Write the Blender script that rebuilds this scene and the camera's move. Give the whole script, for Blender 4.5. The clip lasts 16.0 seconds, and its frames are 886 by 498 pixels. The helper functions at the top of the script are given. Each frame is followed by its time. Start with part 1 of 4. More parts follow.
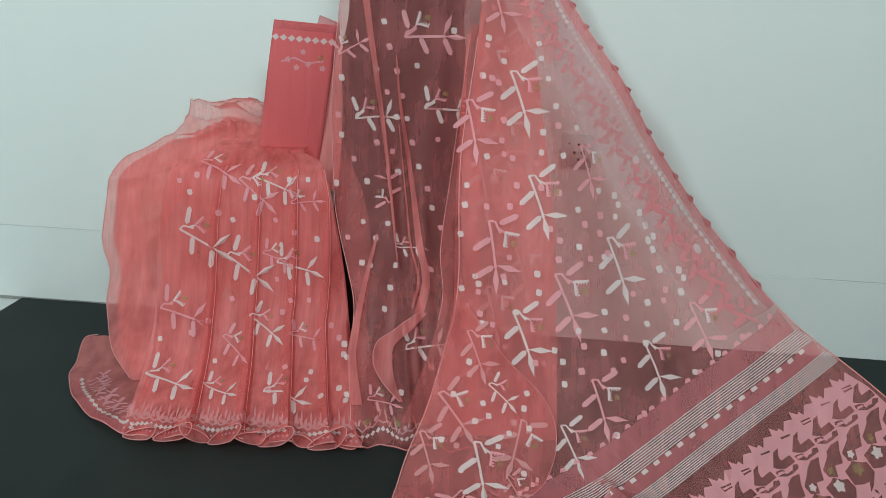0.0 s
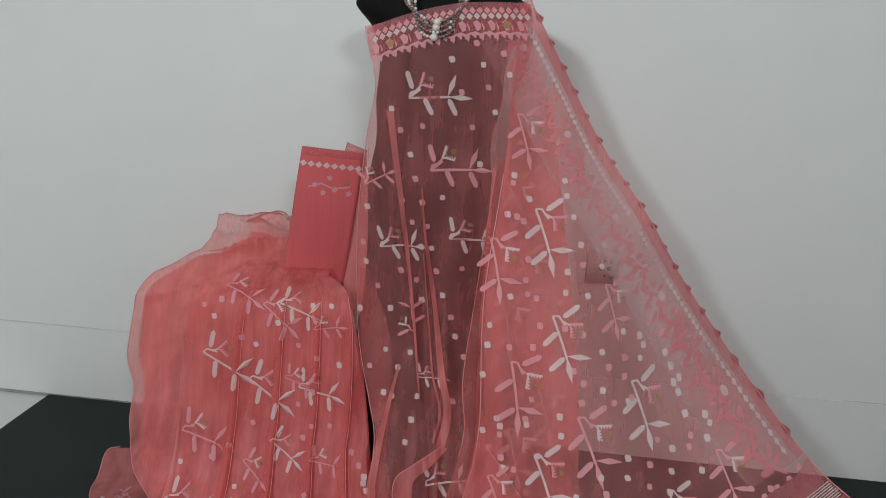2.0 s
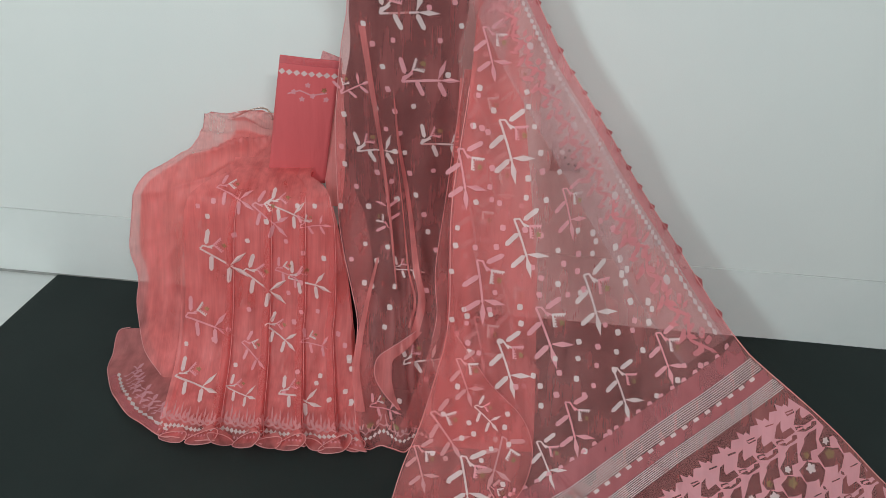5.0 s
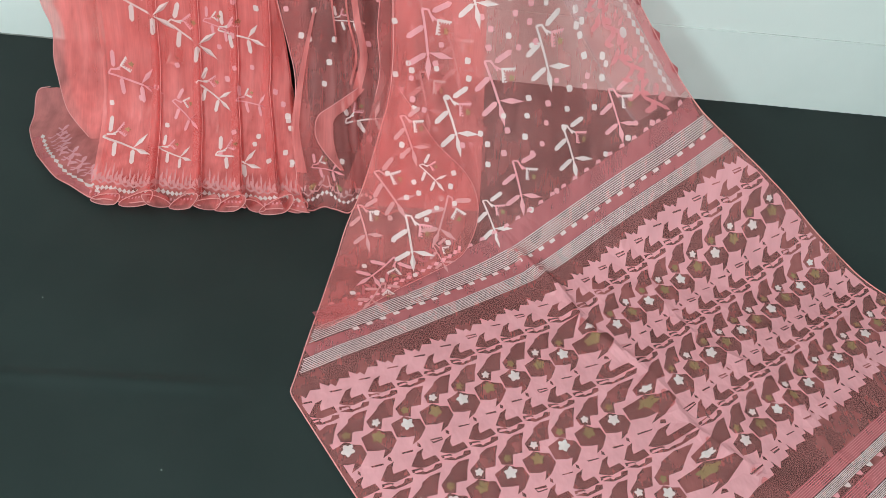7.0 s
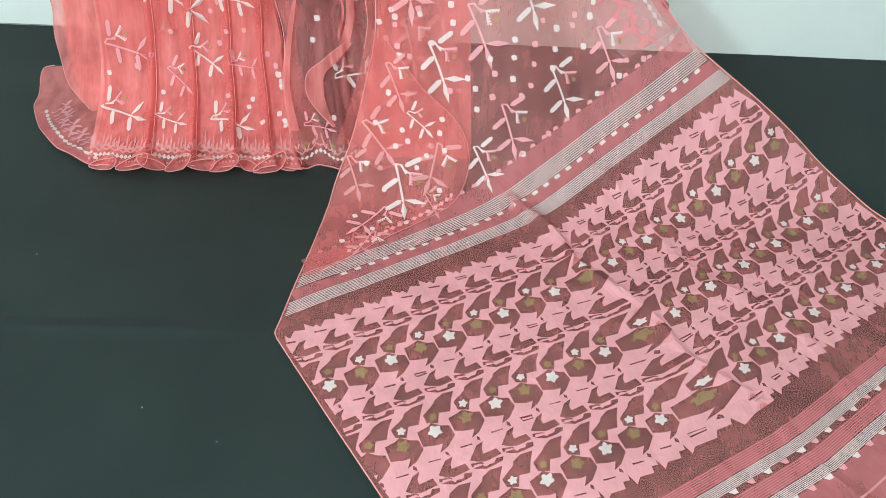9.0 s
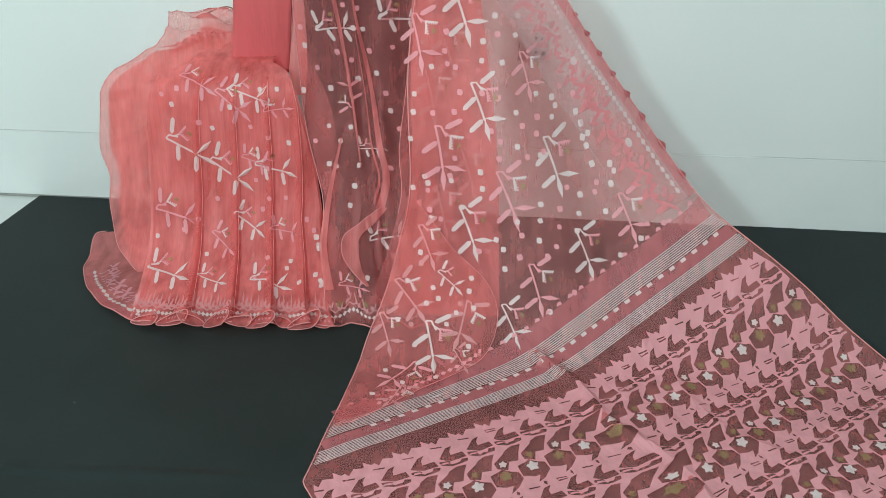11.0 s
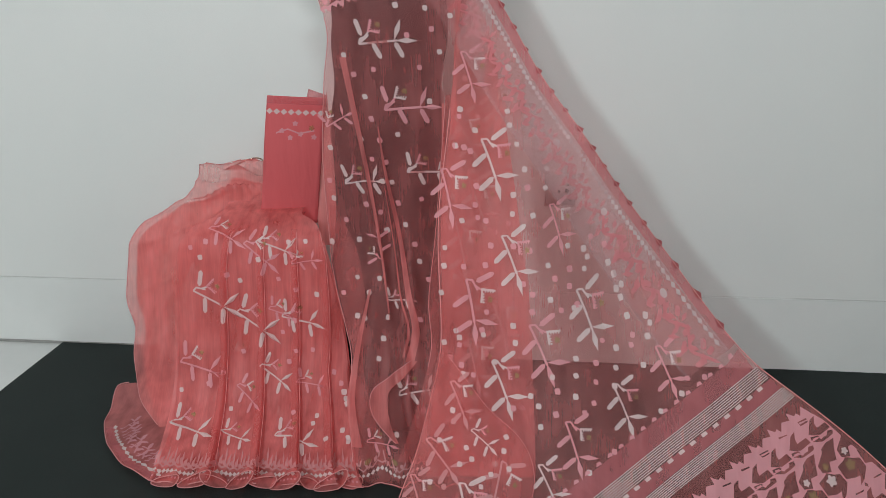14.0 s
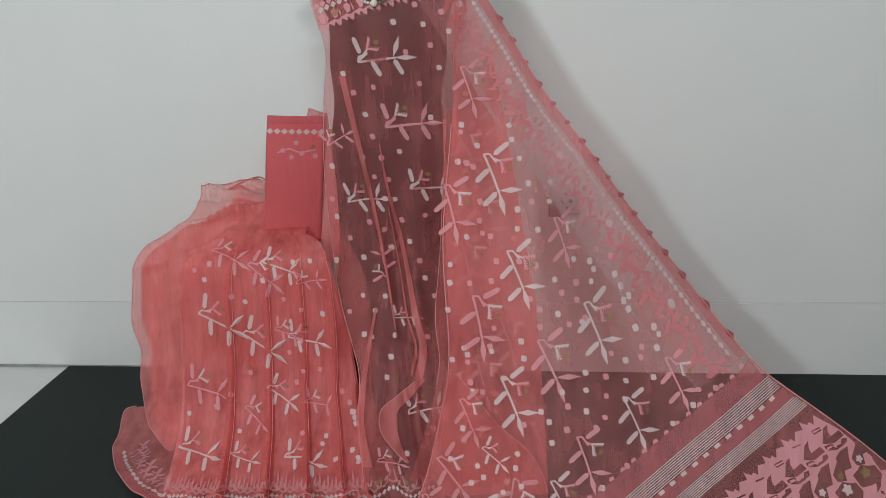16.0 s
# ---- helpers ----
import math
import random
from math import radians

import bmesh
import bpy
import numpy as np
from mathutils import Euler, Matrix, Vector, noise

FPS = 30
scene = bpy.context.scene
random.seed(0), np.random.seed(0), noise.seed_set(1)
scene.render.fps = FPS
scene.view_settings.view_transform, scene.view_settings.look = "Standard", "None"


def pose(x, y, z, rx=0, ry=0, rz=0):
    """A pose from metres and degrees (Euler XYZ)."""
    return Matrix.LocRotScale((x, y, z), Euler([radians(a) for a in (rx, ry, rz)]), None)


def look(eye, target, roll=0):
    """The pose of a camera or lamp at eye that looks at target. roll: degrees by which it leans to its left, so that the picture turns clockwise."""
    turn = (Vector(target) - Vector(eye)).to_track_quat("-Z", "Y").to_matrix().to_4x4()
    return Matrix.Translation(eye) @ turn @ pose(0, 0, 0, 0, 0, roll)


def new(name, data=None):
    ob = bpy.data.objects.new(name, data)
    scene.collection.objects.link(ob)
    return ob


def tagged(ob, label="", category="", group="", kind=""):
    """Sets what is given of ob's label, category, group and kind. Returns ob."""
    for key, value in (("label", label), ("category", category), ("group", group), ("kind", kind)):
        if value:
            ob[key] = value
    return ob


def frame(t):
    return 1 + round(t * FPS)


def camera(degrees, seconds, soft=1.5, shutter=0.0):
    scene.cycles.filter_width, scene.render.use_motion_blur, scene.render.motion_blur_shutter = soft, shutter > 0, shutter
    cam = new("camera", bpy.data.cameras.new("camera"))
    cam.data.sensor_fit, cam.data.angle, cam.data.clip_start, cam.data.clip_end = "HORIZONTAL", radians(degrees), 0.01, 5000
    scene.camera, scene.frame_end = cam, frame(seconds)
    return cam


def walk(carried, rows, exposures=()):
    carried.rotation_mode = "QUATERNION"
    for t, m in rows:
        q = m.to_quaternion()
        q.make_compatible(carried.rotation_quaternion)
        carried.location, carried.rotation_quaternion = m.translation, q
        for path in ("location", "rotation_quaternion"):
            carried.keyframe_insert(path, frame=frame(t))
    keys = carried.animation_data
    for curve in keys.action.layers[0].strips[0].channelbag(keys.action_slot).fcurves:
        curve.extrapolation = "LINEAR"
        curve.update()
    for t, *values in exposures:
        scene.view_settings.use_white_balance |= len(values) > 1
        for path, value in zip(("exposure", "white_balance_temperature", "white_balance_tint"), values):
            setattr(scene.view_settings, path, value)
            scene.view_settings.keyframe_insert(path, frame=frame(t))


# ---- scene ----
from mathutils.geometry import delaunay_2d_cdt

cam = camera(55.5, 16.0, soft=0.7)
PATH = [
    (0, (0.45, 0.055, 0.894), (0.445, 1.978, 0.344), 2.7),
    (0.5, (0.466, 0.055, 0.924), (0.417, 2.011, 0.508), 1.8),
    (1, (0.464, 0.062, 0.95), (0.407, 2.042, 0.67), 2.0),
    (1.5, (0.458, 0.101, 0.994), (0.418, 2.085, 0.739), 2.2),
    (2, (0.451, 0.118, 1.096), (0.372, 2.06, 0.623), 3.2),
    (2.5, (0.482, 0.122, 1.242), (0.387, 2.001, 0.564), 1.8),
    (3, (0.503, 0.07, 1.305), (0.432, 1.962, 0.662), 2.4),
    (3.2, (0.501, 0.044, 1.328), (0.432, 1.945, 0.711), 1.3),
    (5.3, (0.484, 0.008, 1.31), (0.466, 1.779, 0.382), 3.1),
    (5.5, (0.485, 0.019, 1.31), (0.48, 1.761, 0.327), 3.2),
    (6, (0.447, 0.047, 1.29), (0.593, 1.704, 0.18), 3.0),
    (6.5, (0.429, 0.057, 1.268), (0.657, 1.658, 0.092), 4.8),
    (7, (0.5, 0.052, 1.229), (0.618, 1.581, -0.054), 5.6),
    (7.5, (0.576, 0.017, 1.173), (0.62, 1.48, -0.19), 4.0),
    (8, (0.621, 0.009, 1.166), (0.646, 1.391, -0.279), 2.9),
    (8.2, (0.626, 0.006, 1.149), (0.63, 1.448, -0.237), 1.8),
    (10.3, (0.634, -0.102, 1.056), (0.624, 1.57, -0.041), -0.4),
    (10.5, (0.634, -0.108, 1.051), (0.602, 1.628, 0.059), -0.9),
    (11, (0.623, -0.112, 1.06), (0.555, 1.687, 0.189), 0.1),
    (11.5, (0.611, -0.107, 1.067), (0.527, 1.714, 0.244), 0.9),
    (12, (0.6, -0.093, 1.079), (0.506, 1.755, 0.319), 1.2),
    (12.5, (0.594, -0.082, 1.093), (0.491, 1.789, 0.393), 1.1),
    (13, (0.587, -0.069, 1.1), (0.491, 1.826, 0.469), 0.9),
    (13.5, (0.586, -0.054, 1.116), (0.496, 1.839, 0.478), 0.1),
    (14, (0.586, -0.044, 1.122), (0.477, 1.856, 0.509), -0.9),
    (14.5, (0.592, -0.037, 1.13), (0.463, 1.869, 0.539), -2.7),
    (15, (0.585, -0.034, 1.139), (0.439, 1.874, 0.558), -2.3),
    (15.5, (0.582, -0.033, 1.143), (0.448, 1.872, 0.546), -2.5),
    (16, (0.581, -0.024, 1.147), (0.465, 1.879, 0.542), -2.6),
]

EXPOSURES = [(0, -0.05, 6050, -4), (0.5, -0.22, 6250, 3), (1.0, -0.36, 6400, 8), (1.5, -0.5, 6450, 11), (2.5, -0.42, 6500, 12), (3.2, -0.42, 6450, 11), (4.2, -0.2, 6350, 7), (5.5, 0.02, 6280, 5),
             (6.2, 0.26, 6150, 1), (7.0, 0.53, 6100, -3), (8.0, 0.82, 6000, -7), (9.2, 0.76, 6020, -6), (10.5, 0.45, 6050, -4), (11.0, 0.25, 6050, -4), (12.0, 0.0, 6080, -3), (13.0, -0.14, 6300, 4),
             (14.5, -0.3, 6500, 12), (16, -0.33, 6500, 12)]
walk(cam, [(t, look(eye, target, roll)) for t, eye, target, roll in PATH], EXPOSURES)

# ---- light: two tube lamps high on the wall behind the viewer, pale room around ----
world = bpy.data.worlds.new("room_air")
world.use_nodes = True
world.node_tree.nodes["Background"].inputs[0].default_value = (0.9, 0.95, 1.0, 1)
world.node_tree.nodes["Background"].inputs[1].default_value = 0.05
scene.world = world


def tube_light(x, y, z, target, power, size, color):
    lamp = bpy.data.lights.new("tube_light", "AREA")
    lamp.shape, lamp.size, lamp.size_y, lamp.energy, lamp.color = "RECTANGLE", size, 0.14, power, color
    ob = new("tube_light", lamp)
    ob.matrix_world = look((x, y, z), target)


tube_light(-0.75, -1.15, 2.05, (0.3, 2.0, 0.7), 50, 0.34, (0.95, 0.985, 1.0))
tube_light(1.05, -1.3, 2.15, (0.5, 2.0, 0.6), 30, 0.4, (0.93, 0.98, 1.0))

# ---- materials ----


def nodes_of(name):
    m = bpy.data.materials.new(name)
    m.use_nodes = True
    t = m.node_tree
    b = t.nodes["Principled BSDF"]
    return m, t, b


def noise_node(t, scale, detail=4.0, rough=0.6, vector=None):
    n = t.nodes.new("ShaderNodeTexNoise")
    n.inputs["Scale"].default_value, n.inputs["Detail"].default_value = scale, detail
    n.inputs["Roughness"].default_value = rough
    if vector is None:
        vector = t.nodes.new("ShaderNodeTexCoord").outputs["Object"]
    t.links.new(vector, n.inputs["Vector"])
    return n


def mottled(name, a, b, scale, roughness, bump=0.0, fine=0.0, metallic=0.0):
    """A plain surface with soft patches between two colours, grain and relief."""
    m, t, p = nodes_of(name)
    n = noise_node(t, scale)
    r = t.nodes.new("ShaderNodeMapRange")
    r.inputs[1].default_value, r.inputs[2].default_value = 0.32, 0.68
    t.links.new(n.outputs[0], r.inputs[0])
    mix = t.nodes.new("ShaderNodeMix")
    mix.data_type = "RGBA"
    t.links.new(r.outputs[0], mix.inputs[0])
    mix.inputs[6].default_value, mix.inputs[7].default_value = (*a, 1), (*b, 1)
    t.links.new(mix.outputs[2], p.inputs["Base Color"])
    p.inputs["Roughness"].default_value, p.inputs["Metallic"].default_value = roughness, metallic
    if bump:
        f = noise_node(t, fine or scale * 12)
        h = t.nodes.new("ShaderNodeBump")
        h.inputs["Strength"].default_value, h.inputs["Distance"].default_value = bump, 0.004
        t.links.new(f.outputs[0], h.inputs["Height"])
        t.links.new(h.outputs[0], p.inputs["Normal"])
    return m


def sheer(name, thread, veil, cover, through_light=0.4, weave=0.16, gloss=0.02):
    """Fine woven gauze: open weave between threads, drawn as coverage that varies along the threads."""
    m, t, p = nodes_of(name)
    t.nodes.remove(p)
    out = t.nodes["Material Output"]
    clear = t.nodes.new("ShaderNodeBsdfTransparent")
    clear.inputs[0].default_value = (*veil, 1)
    co = t.nodes.new("ShaderNodeTexCoord").outputs["Object"]
    mp = t.nodes.new("ShaderNodeMapping")
    mp.inputs["Scale"].default_value = (480, 26, 7)
    t.links.new(co, mp.inputs["Vector"])
    warp = noise_node(t, 1.0, 3, 0.6, mp.outputs[0])
    patch = noise_node(t, 7.0, 3, 0.5, co)
    add = t.nodes.new("ShaderNodeMath")
    add.operation = "ADD"
    soften = t.nodes.new("ShaderNodeMapRange")
    soften.inputs[3].default_value, soften.inputs[4].default_value = 0.36, 0.64
    t.links.new(warp.outputs[0], soften.inputs[0])
    t.links.new(soften.outputs[0], add.inputs[0])
    t.links.new(patch.outputs[0], add.inputs[1])
    mq = t.nodes.new("ShaderNodeMapping")
    mq.inputs["Scale"].default_value = (34, 22, 4.5)
    t.links.new(co, mq.inputs["Vector"])
    streak = noise_node(t, 1.0, 2.5, 0.5, mq.outputs[0])
    plus = t.nodes.new("ShaderNodeMath")
    plus.operation = "ADD"
    t.links.new(add.outputs[0], plus.inputs[0])
    t.links.new(streak.outputs[0], plus.inputs[1])
    bump = t.nodes.new("ShaderNodeBump")
    bump.inputs["Strength"].default_value, bump.inputs["Distance"].default_value = 0.55, 0.012
    t.links.new(streak.outputs[0], bump.inputs["Height"])
    rng = t.nodes.new("ShaderNodeMapRange")
    rng.inputs[1].default_value, rng.inputs[2].default_value = 1.1, 1.9
    rng.inputs[3].default_value, rng.inputs[4].default_value = cover * (1 - weave), min(0.97, cover * (1 + weave))
    t.links.new(plus.outputs[0], rng.inputs[0])
    dif = t.nodes.new("ShaderNodeBsdfDiffuse")
    dif.inputs[0].default_value = (*thread, 1)
    trl = t.nodes.new("ShaderNodeBsdfTranslucent")
    trl.inputs[0].default_value = (*thread, 1)
    t.links.new(bump.outputs[0], dif.inputs["Normal"])
    t.links.new(bump.outputs[0], trl.inputs["Normal"])
    half = t.nodes.new("ShaderNodeMixShader")
    half.inputs[0].default_value = through_light
    t.links.new(dif.outputs[0], half.inputs[1])
    t.links.new(trl.outputs[0], half.inputs[2])
    shine = t.nodes.new("ShaderNodeBsdfGlossy")
    shine.inputs["Color"].default_value, shine.inputs["Roughness"].default_value = (1, 0.9, 0.88, 1), 0.42
    t.links.new(bump.outputs[0], shine.inputs["Normal"])
    lustre = t.nodes.new("ShaderNodeMixShader")
    lustre.inputs[0].default_value = gloss
    t.links.new(half.outputs[0], lustre.inputs[1])
    t.links.new(shine.outputs[0], lustre.inputs[2])
    mix = t.nodes.new("ShaderNodeMixShader")
    t.links.new(rng.outputs[0], mix.inputs[0])
    t.links.new(clear.outputs[0], mix.inputs[1])
    t.links.new(lustre.outputs[0], mix.inputs[2])
    t.links.new(mix.outputs[0], out.inputs[0])
    return m


CORAL = (0.94, 0.308, 0.302)
gauze = sheer("coral_gauze", CORAL, (0.97, 0.80, 0.80), 0.32, 0.36, 0.42)
gauze_double = sheer("coral_gauze_folded", CORAL, (0.95, 0.74, 0.72), 0.52, 0.38, 0.6)
gauze_dense = sheer("coral_gauze_gathered", CORAL, (0.93, 0.64, 0.60), 0.70, 0.24, 0.3)
gauze_train = sheer("coral_gauze_hem", CORAL, (0.96, 0.8, 0.79), 0.56, 0.3, 0.35)
border_pink = sheer("woven_pink_band", (0.84, 0.30, 0.33), (0.92, 0.72, 0.72), 0.36, 0.2, 0.2)
border_pale = sheer("woven_pale_band", (0.80, 0.62, 0.64), (0.97, 0.9, 0.9), 0.26, 0.3)
white_veil = sheer("thin_white_weft", (0.84, 0.76, 0.76), (1, 1, 1), 0.5, 0.15, 0.15)
thread_ghost = sheer("faint_pink_weft", (0.86, 0.46, 0.47), (1, 0.85, 0.85), 0.55, 0.2, 0.12)
thread_white = sheer("white_weft", (0.82, 0.70, 0.69), (1, 0.93, 0.93), 0.75, 0.16, 0.15)
thread_pink = sheer("pink_weft", (0.79, 0.37, 0.405), (1, 0.8, 0.8), 0.80, 0.12, 0.12)
thread_gold = sheer("gold_weft", (0.40, 0.29, 0.15), (1, 0.9, 0.75), 0.5, 0.1, 0.3)
thread_zari = sheer("silver_weft", (0.74, 0.70, 0.70), (1, 1, 1), 0.72, 0.1, 0.1)
stripe_cloth = sheer("stripe_ground_weft", (0.80, 0.42, 0.43), (0.97, 0.85, 0.85), 0.22, 0.3)
vine_pink = sheer("vine_weft", (0.84, 0.33, 0.36), (1, 0.8, 0.8), 0.55, 0.2, 0.15)
picot_red = sheer("dark_red_edge", (0.42, 0.09, 0.10), (0.8, 0.5, 0.5), 0.9, 0.15, 0.1)
selvedge = sheer("selvedge_cord", (0.84, 0.40, 0.40), (1, 0.8, 0.8), 0.8, 0.15, 0.05)
blouse_cloth = sheer("coral_cotton", (0.69, 0.135, 0.145), (0.9, 0.4, 0.4), 0.96, 0.08, 0.06)
wall_paint = mottled("white_wall_paint", (0.80, 0.815, 0.79), (0.765, 0.79, 0.77), 1.6, 0.55, 0.08, 260)
skirting_paint = mottled("white_skirting", (0.80, 0.82, 0.80), (0.74, 0.77, 0.75), 3.0, 0.4, 0.08, 160)
# dirt of the wall joint; also colours the shadow strip under the socket
grime_and_shade = mottled("joint_grime_and_shade", (0.79, 0.805, 0.78), (0.40, 0.40, 0.38), 3.5, 0.8)
foot_grime = mottled("floor_joint_grime", (0.42, 0.42, 0.40), (0.16, 0.16, 0.15), 9.0, 0.85)
floor_tile = mottled("white_floor_tile", (0.74, 0.75, 0.74), (0.68, 0.70, 0.69), 5.0, 0.25, 0.03, 90)
mat_black = mottled("black_sheet", (0.0160, 0.0228, 0.0218), (0.0212, 0.0290, 0.0276), 3.2, 0.6, 0.25, 700)
mat_black.node_tree.nodes["Principled BSDF"].inputs["Specular IOR Level"].default_value = 0.14
body_black = mottled("black_velvet_skin", (0.0022, 0.0022, 0.0026), (0.004, 0.004, 0.0045), 30.0, 0.7, 0.1, 900)
body_black.node_tree.nodes["Principled BSDF"].inputs["Specular IOR Level"].default_value = 0.16
black_plastic = mottled("black_plastic", (0.012, 0.012, 0.012), (0.02, 0.02, 0.02), 30.0, 0.35)
white_plastic = mottled("white_plastic", (0.72, 0.73, 0.72), (0.66, 0.67, 0.66), 20.0, 0.35)
pearl = mottled("cream_pearl", (0.78, 0.72, 0.62), (0.7, 0.64, 0.55), 60.0, 0.22)
bead_grey = mottled("grey_glass_bead", (0.16, 0.18, 0.19), (0.34, 0.36, 0.36), 240.0, 0.15, metallic=0.5)
bead_bronze = mottled("bronze_bead", (0.25, 0.15, 0.10), (0.5, 0.36, 0.3), 240.0, 0.2, metallic=0.7)
bead_clear = mottled("clear_bead", (0.62, 0.64, 0.64), (0.8, 0.8, 0.8), 240.0, 0.1)

# ---- building helpers ----


def part(name, bm, material, parent=None, label="", smooth=True):
    me = bpy.data.meshes.new(name)
    bm.to_mesh(me)
    bm.free()
    me.materials.append(material)
    for f in me.polygons:
        f.use_smooth = smooth
    ob = new(name, me)
    ob.parent = parent
    if label:
        ob["label"] = label
    return ob


def box(bm, x0, x1, y0, y1, z0, z1):
    vs = [bm.verts.new((x, y, z)) for x in (x0, x1) for y in (y0, y1) for z in (z0, z1)]
    for f in ((0, 1, 3, 2), (4, 6, 7, 5), (0, 4, 5, 1), (2, 3, 7, 6), (0, 2, 6, 4), (1, 5, 7, 3)):
        bm.faces.new([vs[i] for i in f])
    return vs


def spline(points, n=24):
    """Catmull-Rom through the points."""
    p = np.array([points[0], *points, points[-1]], float)
    out = []
    for i in range(1, len(p) - 2):
        a, b, c, d = p[i - 1:i + 3]
        for k in range(n):
            t = k / n
            out.append(0.5 * (2 * b + (c - a) * t + (2 * a - 5 * b + 4 * c - d) * t * t + (3 * b - a - 3 * c + d) * t ** 3))
    out.append(p[-1])
    return np.array(out)


def curve_of(points):
    """x as a smooth function of the way down s, from (x, s) points."""
    c = spline(points, 12)
    order = np.argsort(c[:, 1])
    xs, ss = c[order, 0], c[order, 1]
    return lambda s: float(np.interp(s, ss, xs))


class Panel:
    """A hanging sheet: a profile in (y, z) from the top down, and a fold relief over (x, s)."""

    def __init__(self, profile, relief, push=None):
        self.push = push
        self.c = spline(profile)
        self.s = np.concatenate([[0], np.cumsum(np.hypot(*np.diff(self.c, axis=0).T))])
        d = np.gradient(self.c, axis=0)
        d /= np.hypot(d[:, 0], d[:, 1])[:, None] + 1e-9
        self.n = np.stack([d[:, 1], -d[:, 0]], 1)
        self.relief = relief

    def at(self, x, s, off=0.0):
        y, z = np.interp(s, self.s, self.c[:, 0]), np.interp(s, self.s, self.c[:, 1])
        ny, nz = np.interp(s, self.s, self.n[:, 0]), np.interp(s, self.s, self.n[:, 1])
        h = self.relief(x, s) + off
        if self.push:
            y += self.push(x, s)
        return Vector((x, y + ny * h, max(0.004 + 0.5 * off, z + nz * h)))


def sheet(name, panel, left, right, s0, s1, nu, nv, material, parent, label="", off=0.0, skew=0.0, hem=None):
    """The cloth between two edges of a panel; skew lowers its left end at the top; hem(u) lengthens the lower end."""
    bm = bmesh.new()
    rows = []
    for j in range(nv + 1):
        v = j / nv
        row = []
        for i in range(nu + 1):
            u = i / nu
            s = s0 + (s1 - s0) * v + skew * (1 - u) * (1 - v) ** 3
            if hem:
                s += hem(u) * v ** 6
            l, r = left(s), right(s)
            row.append(bm.verts.new(panel.at(l + (r - l) * u, s, off)))
        rows.append(row)
    for a, b in zip(rows, rows[1:]):
        for i in range(nu):
            bm.faces.new((a[i], b[i], b[i + 1], a[i + 1]))
    return part(name, bm, material, parent, label)


def woven(name, panel, polygons, place, material, parent, off=0.0025, label=""):
    """Flat woven figures, polygons in their own plane, laid on a panel by place(a, b) -> (x, s)."""
    bm = bmesh.new()
    for poly in polygons:
        vs = [bm.verts.new(panel.at(*place(a, b), off)) for a, b in poly]
        bm.faces.new(vs)
    bmesh.ops.triangulate(bm, faces=bm.faces[:], quad_method="FIXED", ngon_method="EAR_CLIP")
    return part(name, bm, material, parent, label, smooth=False)


def turned(x, s, degrees, size):
    c, k = math.cos(radians(degrees)) * size, math.sin(radians(degrees)) * size
    return lambda a, b: (x + a * c - b * k, s - (a * k + b * c))


def line_of(points, w):
    """A thin ribbon polygon along points."""
    up, down = [], []
    for i, (x, y) in enumerate(points):
        x0, y0 = points[max(0, i - 1)]
        x1, y1 = points[min(len(points) - 1, i + 1)]
        d = math.hypot(x1 - x0, y1 - y0) or 1
        nx, ny = -(y1 - y0) / d * w / 2, (x1 - x0) / d * w / 2
        up.append((x + nx, y + ny))
        down.append((x - nx, y - ny))
    return up + down[::-1]


def bar_leaf(x0, y0, x1, y1, w, blunt=0.3):
    """A long leaf or bud between two points; blunt 0 gives a pointed kite."""
    dx, dy = x1 - x0, y1 - y0
    d = math.hypot(dx, dy)
    nx, ny = -dy / d * w / 2, dx / d * w / 2
    if blunt:
        return [(x0, y0), (x0 + dx * 0.16 + nx, y0 + dy * 0.16 + ny), (x0 + dx * 0.86 + nx, y0 + dy * 0.86 + ny), (x1 + nx * blunt, y1 + ny * blunt),
                (x1 - nx * blunt, y1 - ny * blunt), (x0 + dx * 0.86 - nx, y0 + dy * 0.86 - ny), (x0 + dx * 0.16 - nx, y0 + dy * 0.16 - ny)]
    return [(x0, y0), (x0 + dx * 0.5 + nx, y0 + dy * 0.5 + ny), (x1, y1), (x0 + dx * 0.5 - nx, y0 + dy * 0.5 - ny)]


SPRIG = [line_of([(0, -0.05), (-0.05, 0.35), (-0.12, 0.78), (-0.16, 0.97)], 0.055), line_of([(-0.16, 0.97), (-0.02, 0.95), (0.1, 0.7)], 0.05),
         bar_leaf(0.06, 0.90, 0.49, 1.10, 0.128), bar_leaf(-0.1, 0.60, -0.49, 0.34, 0.128), line_of([(0.02, 0.84), (0.2, 0.7)], 0.045),
         bar_leaf(-0.04, 0.0, -0.44, -0.25, 0.128), bar_leaf(0.0, 0.02, 0.57, -0.12, 0.145, 0), bar_leaf(0, 0, 0.02, -0.62, 0.145, 0)]
CROWN = [[(0.14, 0.26), (0.2, 0.78), (0.27, 0.77), (0.22, 0.26)], [(0.2, 0.78), (0.7, 0.70), (0.69, 0.63), (0.24, 0.69)]]
CROWN += [[(0.3 + 0.09 * k, 0.70 - 0.012 * k), (0.38 + 0.09 * k, 0.69 - 0.012 * k), (0.33 + 0.09 * k, 0.59 - 0.012 * k)] for k in range(4)]
CROWN += [[(0.24, 0.62 - 0.1 * k), (0.23, 0.53 - 0.1 * k), (0.33, 0.56 - 0.1 * k)] for k in range(4)]
CROWN = [[(0.19 + (a - 0.2) * 0.66, 0.74 + (b - 0.76) * 0.66) for a, b in poly] for poly in CROWN]
